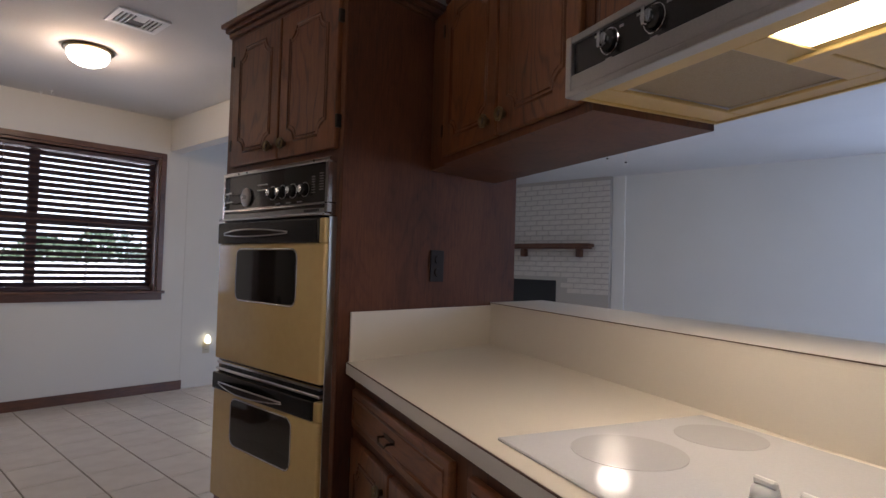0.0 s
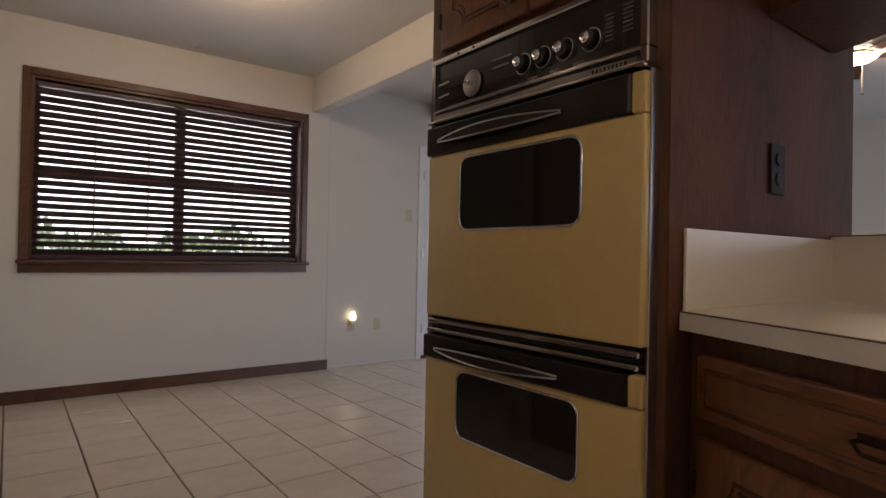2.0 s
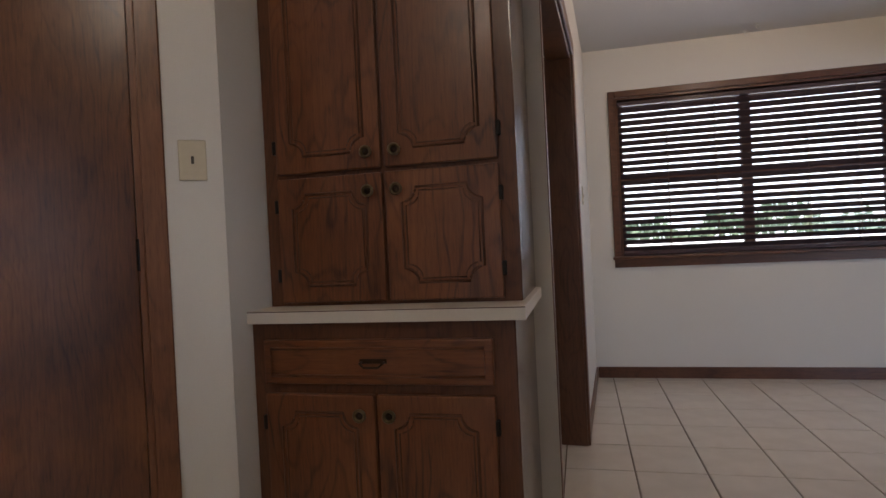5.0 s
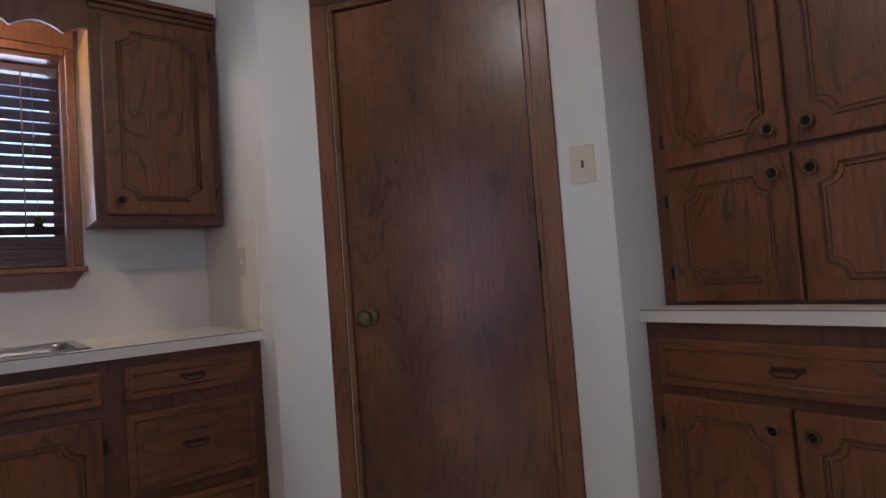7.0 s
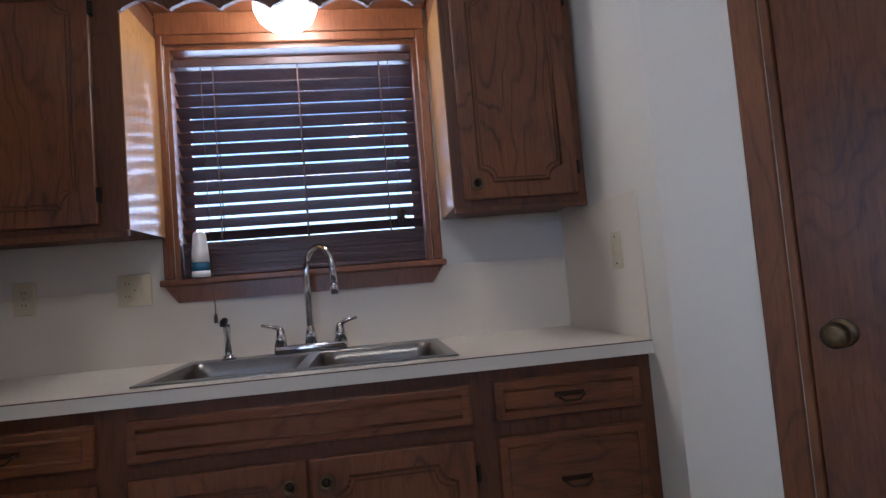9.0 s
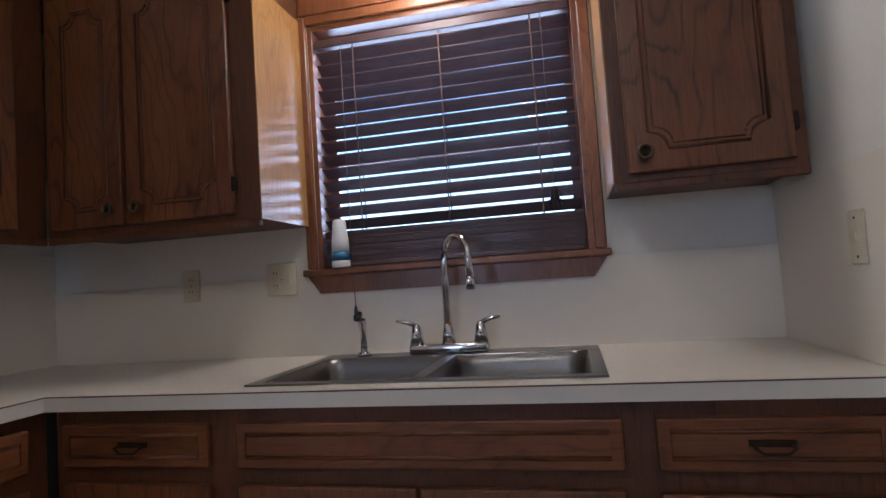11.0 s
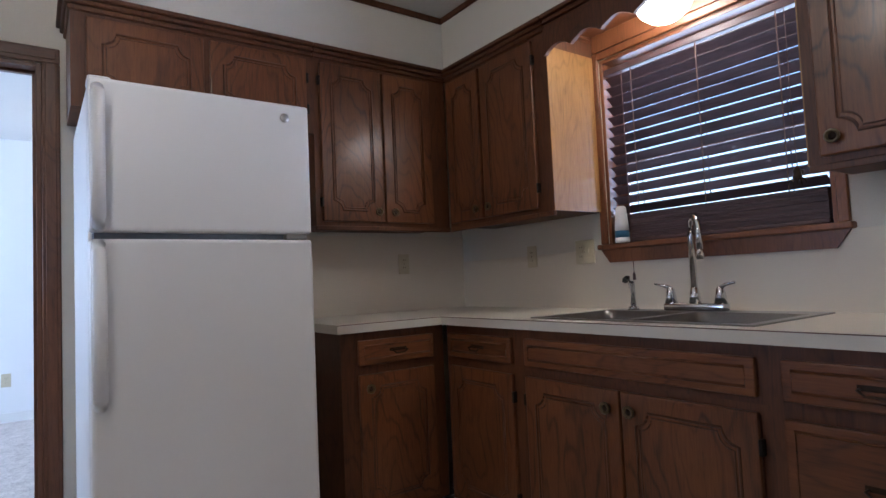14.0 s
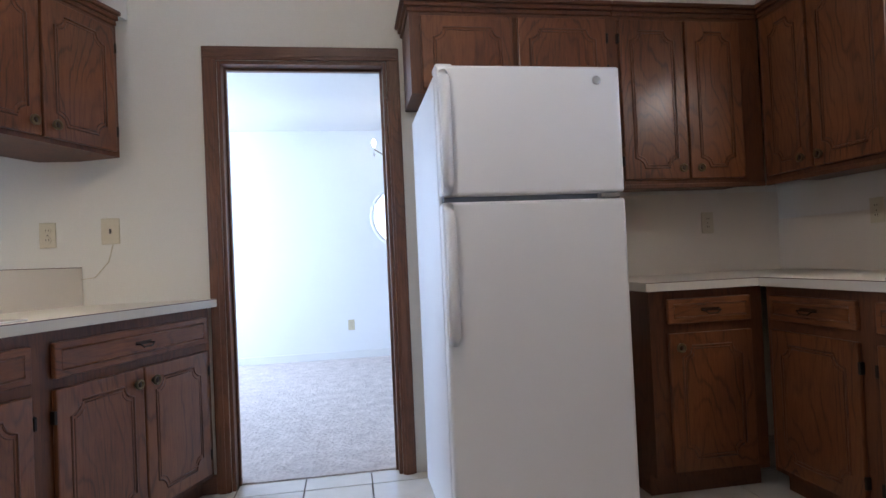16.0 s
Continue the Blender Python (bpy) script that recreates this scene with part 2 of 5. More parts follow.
# ---- mesh helpers ----
def bm_box(bm, x0, x1, y0, y1, z0, z1, bevel=0.0, seg=1):
    vs = [bm.verts.new((x, y, z)) for x in (x0, x1) for y in (y0, y1) for z in (z0, z1)]
    fs = [bm.faces.new([vs[i] for i in f]) for f in ((0, 1, 3, 2), (4, 6, 7, 5), (0, 4, 5, 1), (2, 3, 7, 6), (0, 2, 6, 4), (1, 5, 7, 3))]
    if bevel:
        es = list({e for f in fs for e in f.edges})
        bmesh.ops.bevel(bm, geom=es, offset=bevel, segments=seg, affect="EDGES", profile=0.5)
    return bm


def box(x0, x1, y0, y1, z0, z1, bevel=0.0, seg=1):
    return bm_box(bmesh.new(), x0, x1, y0, y1, z0, z1, bevel, seg)


def lathe(profile, steps=20, axis="z", at=(0, 0, 0)):
    """A turned solid from (radius, height) pairs, closed at both ends."""
    bm = bmesh.new()
    rings = []
    for r, h in profile:
        ring = []
        for i in range(steps):
            a = 2 * math.pi * i / steps
            c, s = r * math.cos(a), r * math.sin(a)
            p = {"z": (c, s, h), "y": (c, h, s), "x": (h, c, s)}[axis]
            ring.append(bm.verts.new((p[0] + at[0], p[1] + at[1], p[2] + at[2])))
        rings.append(ring)
    for a, b in zip(rings, rings[1:]):
        for i in range(steps):
            bm.faces.new((a[i], a[(i + 1) % steps], b[(i + 1) % steps], b[i]))
    bm.faces.new(rings[0])
    bm.faces.new(rings[-1])
    bmesh.ops.recalc_face_normals(bm, faces=bm.faces)
    return bm


def tube(points, radius, steps=8, bm=None, closed=False):
    """A round rod along points; radius may be one number or one for each point."""
    bm = bm or bmesh.new()
    pts = [Vector(p) for p in points]
    rad = radius if isinstance(radius, (list, tuple)) else [radius] * len(pts)
    rings = []
    for i, p in enumerate(pts):
        a = pts[i - 1] if i or closed else p
        b = pts[(i + 1) % len(pts)] if i < len(pts) - 1 or closed else p
        d = (b - a).normalized()
        side = d.cross(Vector((0, 0, 1)) if abs(d.z) < 0.9 else Vector((1, 0, 0))).normalized()
        up = side.cross(d)
        rings.append([bm.verts.new(p + rad[i] * (math.cos(t) * side + math.sin(t) * up)) for t in (2 * math.pi * k / steps for k in range(steps))])
    for i in range(len(rings) - (0 if closed else 1)):
        a, b = rings[i], rings[(i + 1) % len(rings)]
        for k in range(steps):
            bm.faces.new((a[k], a[(k + 1) % steps], b[(k + 1) % steps], b[k]))
    if not closed:
        bm.faces.new(rings[0])
        bm.faces.new(rings[-1])
    bmesh.ops.recalc_face_normals(bm, faces=bm.faces)
    return bm


def prism(outline, y0, y1):
    """An (x, z) outline pushed from y0 to y1."""
    bm = bmesh.new()
    a = [bm.verts.new((x, y0, z)) for x, z in outline]
    b = [bm.verts.new((x, y1, z)) for x, z in outline]
    bm.faces.new(a)
    bm.faces.new(b)
    for i in range(len(a)):
        j = (i + 1) % len(a)
        bm.faces.new((a[i], a[j], b[j], b[i]))
    bmesh.ops.recalc_face_normals(bm, faces=bm.faces)
    return bm


def mesh_of(name, bm, material, smooth=False):
    me = bpy.data.meshes.new(name)
    bmesh.ops.recalc_face_normals(bm, faces=bm.faces)
    bm.to_mesh(me)
    bm.free()
    me.materials.append(material)
    if smooth:
        me.polygons.foreach_set("use_smooth", [True] * len(me.polygons))
    return me


def part(name, bm, material, parent, label="", smooth=False, at=None):
    """One mesh object under a thing or under a part."""
    ob = new(name, mesh_of(name, bm, material, smooth))
    ob.parent = parent
    if at is not None:
        ob.matrix_basis = at
    if label:
        tagged(ob, label)
    return ob


def part_on(name, mesh, parent, at=None, label=""):
    ob = new(name, mesh)
    ob.parent = parent
    if at is not None:
        ob.matrix_basis = at
    if label:
        tagged(ob, label)
    return ob


def thing(name, m, label, category, group="", kind=""):
    ob = new(name)
    ob.empty_display_size = 0.1
    ob.matrix_basis = m
    return tagged(ob, label, category, group, kind)


def solid(name, bm, material, label="", category="", kind="structure", m=None, smooth=False):
    ob = new(name, mesh_of(name, bm, material, smooth))
    if m is not None:
        ob.matrix_basis = m
    return tagged(ob, label, category, "", kind)


# ---- plan ----
XW, YB, YN = -2.765, -1.36, 1.225          # sink wall, back wall, wall at the counter's north end
YD = 5.047                                  # window wall of the dining end
ZC = 2.535                                   # ceiling
CT = 0.915                                  # counter top
PEN = pose(1.243, 1.038, 0, 0, 0, -113)     # breakfast counter: x along its front towards the back wall, y away from the kitchen


def wall_box(name, x0, x1, y0, y1, z0=0.0, z1=ZC, material=None, m=None):
    return solid(name, box(x0, x1, y0, y1, z0, z1), material or WALL, "painted plaster wall", "wall", m=m)


def wall_pieces(name, pieces, material=None, m=None):
    """One wall out of butted boxes round its openings."""
    bm = bmesh.new()
    for p in pieces:
        bm_box(bm, *p)
    return solid(name, bm, material or WALL, "painted plaster wall with openings", "wall", m=m)


# sink wall with its window opening
WY0, WY1, WZ0, WZ1 = -0.238, 0.700, 1.213, 2.080
wall_pieces("wall_west", [(XW - 0.14, XW, YB - 0.12, WY0, 0, ZC), (XW - 0.14, XW, WY1, YN + 0.1, 0, ZC),
                          (XW - 0.14, XW, WY0, WY1, 0, WZ0), (XW - 0.14, XW, WY0, WY1, WZ1, ZC)])
wall_box("wall_counter_end", XW, -2.0, YN, YN + 0.1)
# diagonal wall with the closet door
DG = pose(-2.0, YN, 0, 0, 0, 36.2)
DL = 1.19
D0, D1, DH = 0.285, 0.975, 2.04
wall_pieces("wall_diagonal", [(0, D0, 0, 0.1, 0, ZC), (D1, DL, 0, 0.1, 0, ZC), (D0, D1, 0, 0.1, DH, ZC)], m=DG)
wall_box("wall_closet_back", -2.1, -1.14, 2.45, 2.5)
# Unseen wall, added to stop daylight leaking round the closet door.
wall_box("wall_closet_light_stop", -2.1, -2.0, YN + 0.1, 2.45)
wall_box("wall_niche", -1.14, -1.04, 1.93, 2.75)
wall_box("wall_pantry_back", -1.04, -0.133, 2.66, 2.75)
# dining west wall with a cased opening to a hall
WD = pose(-0.032, 3.52, 0, 0, 0, -3.2)          # dining west wall: y runs along it towards the window wall
wall_pieces("wall_dining_west", [(-0.11, 0, 0.015, 1.53, 0, ZC), (-0.11, 0, -0.80, 0.015, 2.06, ZC)], m=WD)
wall_box("wall_hall_far", -1.7, -0.13, 3.9, 4.0)
wall_box("wall_hall_end", -1.8, -1.7, 2.66, 4.0)
wall_box("wall_hall_near", -1.7, -1.04, 2.66, 2.75)
# window wall
DX0, DX1, DZ0, DZ1 = 0.278, 2.162, 0.937, 2.155
FX0, FX1, FZ1 = 3.43, 4.29, 2.03
wall_pieces("wall_north", [(-0.10, DX0, YD, YD + 0.15, 0, ZC), (DX1, FX0, YD, YD + 0.15, 0, ZC), (FX1, 7.4, YD, YD + 0.15, 0, ZC),
                           (DX0, DX1, YD, YD + 0.15, 0, DZ0), (DX0, DX1, YD, YD + 0.15, DZ1, ZC), (FX0, FX1, YD, YD + 0.15, FZ1, ZC)])
solid("trim", box(2.415, 2.435, YD - 0.004, YD, 0, 2.235), WALL, "painted wall seam strip", "trim")
# back wall with the doorway to the front room
BX0, BX1, BH = -0.612, 0.197, 2.053
wall_pieces("wall_south", [(XW, BX0, YB - 0.12, YB, 0, ZC), (BX1, 3.0, YB - 0.12, YB, 0, ZC), (BX0, BX1, YB - 0.12, YB, BH, ZC)])
# living room
solid("trim_fireplace", box(7.37, 7.40, 2.95, 3.125, 0, ZC, 0.003), WALL, "cream painted pilaster beside the fireplace", "trim")
wall_pieces("wall_east", [(7.4, 7.5, -2.5, -2.2, 0, ZC), (7.4, 7.5, -0.6, YD + 0.15, 0, ZC), (7.4, 7.5, -2.2, -0.6, 0, 0.8), (7.4, 7.5, -2.2, -0.6, 2.2, ZC)])
wall_pieces("wall_living_south", [(3.0, 4.2, -2.6, -2.5, 0, ZC), (6.2, 7.5, -2.6, -2.5, 0, ZC), (4.2, 6.2, -2.6, -2.5, 0, 0.8), (4.2, 6.2, -2.6, -2.5, 2.2, ZC)])
wall_box("wall_living_west", 2.9, 3.0, -2.6, YB - 0.12)
# front room
FY = -4.95
wall_pieces("wall_front_far", [(-3.0, -1.35, FY - 0.1, FY, 0, ZC), (-0.65, 2.4, FY - 0.1, FY, 0, ZC), (-1.35, -0.65, FY - 0.1, FY, 0, 1.21), (-1.35, -0.65, FY - 0.1, FY, 1.91, ZC)], WALL_WHITE)
wall_pieces("wall_front_east", [(2.4, 2.5, FY - 0.1, -4.85, 0, ZC), (2.4, 2.5, -3.05, YB - 0.12, 0, ZC), (2.4, 2.5, -4.85, -3.05, 0, 0.75), (2.4, 2.5, -4.85, -3.05, 2.25, ZC)], WALL_WHITE)
wall_box("wall_front_west", -3.1, -3.0, FY - 0.1, YB - 0.12, material=WALL_WHITE)
solid("ceiling", box(-3.2, 7.6, FY - 0.2, YD + 0.2, ZC, ZC + 0.15), CEILING, "flat painted ceiling", "ceiling")
solid("roof_slab", box(-3.6, 8.0, FY - 0.7, YD + 0.8, ZC + 0.15, ZC + 0.3), CEILING, "plain roof slab over the rooms", "roof")
# dropped beam between dining end and living room
solid("beam", box(2.245, 2.355, 1.83, YD, 2.235, ZC, 0.004), WALL, "painted dropped beam", "beam")
solid("ceiling_beam", box(3.56, 3.68, -2.5, YD, 2.37, ZC - 0.002, 0.006), CABINET_FRAME, "dark stained wooden ceiling beam", "beam")
# ground floor slabs
solid("floor", box(-3.0, 7.5, YB - 0.12, YD + 0.15, -0.12, -0.006), GROUT, "grouted floor bed under ceramic tiles", "floor")
FLOOR = bpy.data.objects["floor"]
solid("floor_living_south", box(3.0, 7.5, -2.6, YB - 0.12, -0.12, -0.002), CARPET, "beige carpeted floor", "floor")
solid("floor_carpet", box(-3.0, 2.4, FY, YB - 0.075, -0.12, 0.006), CARPET, "pale beige cut-pile carpet", "floor")
solid("ground", box(-400, 400, -400, 400, -0.5, -0.25), GRASS, "green lawn", "ground")
solid("patio", box(-80.0, 120.0, YD + 0.15, YD + 120.0, -0.26, -0.05), CONCRETE, "pale concrete patio", "pavement")

# furred-down soffits over the wall cabinets, with thin dark trim under the ceiling
solid("soffit_west", box(XW, -2.442, YB, YN, 2.234, ZC), WALL, "painted soffit over the sink wall cabinets", "wall")
solid("soffit_south", box(-2.442, -0.71, YB, -1.042, 2.234, ZC), WALL, "painted soffit over the back wall cabinets", "wall")
solid("soffit_tower", box(1.21, 2.165, 1.04, 1.82, 2.234, ZC), WALL, "painted soffit over the oven cabinet", "wall")
solid("trim_west", box(-2.442, -2.428, -1.028, YN, 2.503, ZC, 0.003), CABINET_FRAME, "thin dark wooden ceiling trim", "trim")
solid("trim_south", box(-2.442, -0.71, -1.042, -1.028, 2.503, ZC, 0.003), CABINET_FRAME, "thin dark wooden ceiling trim", "trim")


def baseboard(name, x0, x1, y0, y1, h=0.085, material=None):
    solid(name, box(x0, x1, y0, y1, 0, h, 0.003), material or TRIM_WOOD_H, "dark stained wooden baseboard", "baseboard")


baseboard("baseboard_north", 0.068, 2.43, YD - 0.013, YD)
solid("baseboard_dining_west", box(0, 0.012, 0.09, 1.515, 0, 0.085, 0.003), TRIM_WOOD, "dark stained wooden baseboard", "baseboard", m=WD)
baseboard("baseboard_living", 2.44, FX0 - 0.06, YD - 0.008, YD, 0.02, WALL)
solid("baseboard_front_far", box(-3.0, 2.4, FY, FY + 0.014, 0, 0.09, 0.003), WHITE_PAINT, "white painted baseboard", "baseboard")
solid("baseboard_south", box(0.262, 0.34, YB, YB + 0.013, 0, 0.09, 0.003), TRIM_WOOD_H, "short dark wooden baseboard", "baseboard")


def casing(name, m, w, h, cw, proud, material, depth, label, plain=False):
    """Door casing round an opening w by h whose left edge is at x 0 and whose wall face is at y 0; jambs reach depth into the wall."""
    t = thing(name, m, label, "door frame", kind="structure")
    for nm, x0, x1 in (("side_casing", -cw, 0), ("side_casing", w, w + cw)):
        bm = box(x0, x1, -proud, 0, 0, h, 0.004)
        if not plain:
            bm_box(bm, x0 + cw * 0.2, x1 - cw * 0.35 if x0 < 0 else x1 - cw * 0.2, -proud - 0.006, -proud, 0, h, 0.002)
        part(nm, bm, material, t)
    part("head_casing", bm_box(box(-cw, w + cw, -proud, 0, h, h + cw, 0.004), -cw * 0.8, w + cw * 0.8, -proud - 0.006, -proud, h + cw * 0.25, h + cw * 0.8, 0.002), TRIM_WOOD_H, t)
    for nm, b in (("jamb", (0, 0.018, 0, depth, 0, h)), ("jamb", (w - 0.018, w, 0, depth, 0, h)), ("head_jamb", (0.018, w - 0.018, 0, depth, h - 0.018, h))):
        part(nm, box(*b, 0.002), material, t)
    for nm, b in (("door_stop", (0.018, 0.03, depth * 0.5, depth * 0.72, 0, h - 0.018)), ("door_stop", (w - 0.03, w - 0.018, depth * 0.5, depth * 0.72, 0, h - 0.018)),
                  ("head_stop", (0.03, w - 0.03, depth * 0.5, depth * 0.72, h - 0.03, h - 0.018))):
        part(nm, box(*b, 0.001), material, t)
    return t


casing("door_frame_1", pose(BX1, YB, 0, 0, 0, 180), BX1 - BX0, BH, 0.065, 0.016, TRIM_WOOD, 0.125, "dark wooden casing of the open doorway")
closet = casing("door_frame_2", DG @ pose(D0, 0, 0), D1 - D0, DH, 0.062, 0.014, CASING_WOOD, 0.10, "plain brown wooden casing of the closet door", True)
hall = thing("door_frame_3", pose(0, 0, 0), "dark wooden frame of the cased hall opening", "door frame", kind="structure")
part("jamb", box(-0.135, 0.002, -0.005, 0.015, 0, 2.06, 0.002), TRIM_WOOD, hall, "", False, WD)
part("jamb", box(-0.135, -0.13, 2.66, 2.755, 0, 2.06, 0.001), TRIM_WOOD, hall)
part("door_stop", box(-0.205, -0.137, -0.004, 0.02, 0, 2.06, 0.002), LAMINATE_EDGE, hall, "cream painted inner stop", False, WD)
part("strike_plate", box(-0.188, -0.160, -0.0065, -0.004, 0.905, 0.965, 0.001), BRONZE, hall, "dark metal strike plate", False, WD)
part("head_jamb", box(-0.125, 0.0, -0.79, -0.005, 2.04, 2.06, 0.002), TRIM_WOOD, hall, "", False, WD)
part("side_casing", box(0.0, 0.016, 0.0, 0.085, 0, 2.06, 0.004), TRIM_WOOD, hall, "", False, WD)
part("head_casing", box(0.0, 0.016, -0.80, 0.085, 2.06, 2.145, 0.004), TRIM_WOOD, hall, "", False, WD)

# closet door
cd = thing("door_1", DG @ pose(D0 + 0.02, 0.012, 0.008), "closed flush door of dark stained veneer", "door", kind="structure")
part("door_leaf", box(0, D1 - D0 - 0.04, 0, 0.035, 0, DH - 0.03, 0.002), DOOR_WOOD, cd)
part("rosette", lathe([(0.0, 0), (0.032, 0), (0.03, -0.006), (0.02, -0.010), (0.0, -0.010)], 20, "y", (0.062, 0, 0.935)), BRASS, cd, "worn brass rosette", True)
part("door_knob", lathe([(0.0, 0), (0.011, 0), (0.011, -0.025), (0.022, -0.034), (0.028, -0.046), (0.026, -0.058), (0.016, -0.064), (0.0, -0.062)], 20, "y", (0.062, -0.008, 0.935)), BRASS, cd, "aged brass door knob", True)
for z in (0.25, 1.10, 1.90):
    part("hinge", lathe([(0.0, -0.045), (0.007, -0.045), (0.007, 0.045), (0.0, 0.045)], 8, "z", (D1 - D0 - 0.036, -0.006, z)), BLACK_METAL, cd, "dark hinge")


# ---- windows ----
def sash_window(name, m, x0, x1, z0, z1, depth, frame_mat, label, mullion=None, rail=None, proud=0.018, cw=0.075, stool=0.042, slim=0.04, apron_skew=0.0):
    """Window in a wall whose inner face is y 0 and whose outside is y depth."""
    w = thing(name, m, label, "window", kind="structure")
    part("side_casing", box(x0 - cw, x0, -proud, 0, z0, z1 + cw, 0.004), frame_mat, w)
    part("side_casing", box(x1, x1 + cw, -proud, 0, z0, z1 + cw, 0.004), frame_mat, w)
    part("head_casing", box(x0, x1, -proud, 0, z1, z1 + cw, 0.004), frame_mat, w)
    for b in ((x0, x0 + 0.018, 0, depth, z0, z1), (x1 - 0.018, x1, 0, depth, z0, z1), (x0 + 0.018, x1 - 0.018, 0, depth, z1 - 0.018, z1)):
        part("jamb", box(*b, 0.001), frame_mat, w)
    part("window_sill", box(x0 - cw - 0.012, x1 + cw + 0.012, -proud - stool, depth, z0 - 0.024, z0, 0.006, 2), frame_mat, w)
    a0, a1, s = x0 - cw, x1 + cw, apron_skew
    part("apron", prism([(a0, z0 - 0.024), (a1, z0 - 0.024), (a1 - s, z0 - 0.085), (a0 + s, z0 - 0.085)], -proud, 0), frame_mat, w)
    fr = part("window_frame", box(x0 + 0.018, x1 - 0.018, depth - 0.05, depth - 0.02, z0, z0 + 0.04, 0.002), frame_mat, w)
    part("top_rail", box(x0 + 0.018, x1 - 0.018, depth - 0.05, depth - 0.02, z1 - 0.018 - slim, z1 - 0.018, 0.002), frame_mat, w)
    cols = [x0 + 0.018, x1 - 0.018] if mullion is None else [x0 + 0.018, mullion, x1 - 0.018]
    if mullion is not None:
        part("mullion", box(mullion - 0.035, mullion + 0.035, depth - 0.06, depth - 0.01, z0, z1 - 0.018, 0.002), frame_mat, w)
    zr = rail or (z0 + z1) / 2
    for a, b in zip(cols, cols[1:]):
        part("stile", box(a, a + 0.035, depth - 0.05, depth - 0.02, z0 + 0.04, z1 - 0.018 - slim, 0.002), frame_mat, w)
        part("stile", box(b - 0.035, b, depth - 0.05, depth - 0.02, z0 + 0.04, z1 - 0.018 - slim, 0.002), frame_mat, w)
        part("meeting_rail", box(a + 0.035, b - 0.035, depth - 0.055, depth - 0.018, zr - 0.014, zr + 0.014, 0.002), frame_mat, w)
        for za, zb in ((z0 + 0.04, zr - 0.014), (zr + 0.014, z1 - 0.018 - slim)):
            p = part("pane", box(a + 0.035, b - 0.035, depth - 0.037, depth - 0.033, za, zb), GLASS, w)
            p.visible_shadow = False
    return w


sash_window("window_1", pose(0, YD, 0), DX0, DX1, DZ0, DZ1, 0.15, TRIM_WOOD_H, "dark wooden double window behind blinds", 1.215, 1.53, cw=0.05)
sash_window("window_2", pose(XW, 0, 0, 0, 0, 90), WY0, WY1, WZ0, WZ1, 0.14, LAMPLIT_TRIM_WOOD, "varnished wooden window over the sink", None, 1.60, cw=0.036, apron_skew=0.045, stool=0.016, slim=0.022)
part("header_board", box(WY0 - 0.024, WY1 + 0.036, -0.018, 0, WZ1 + 0.038, 2.2, 0.002), LAMPLIT_TRIM_WOOD, bpy.data.objects["window_2"])


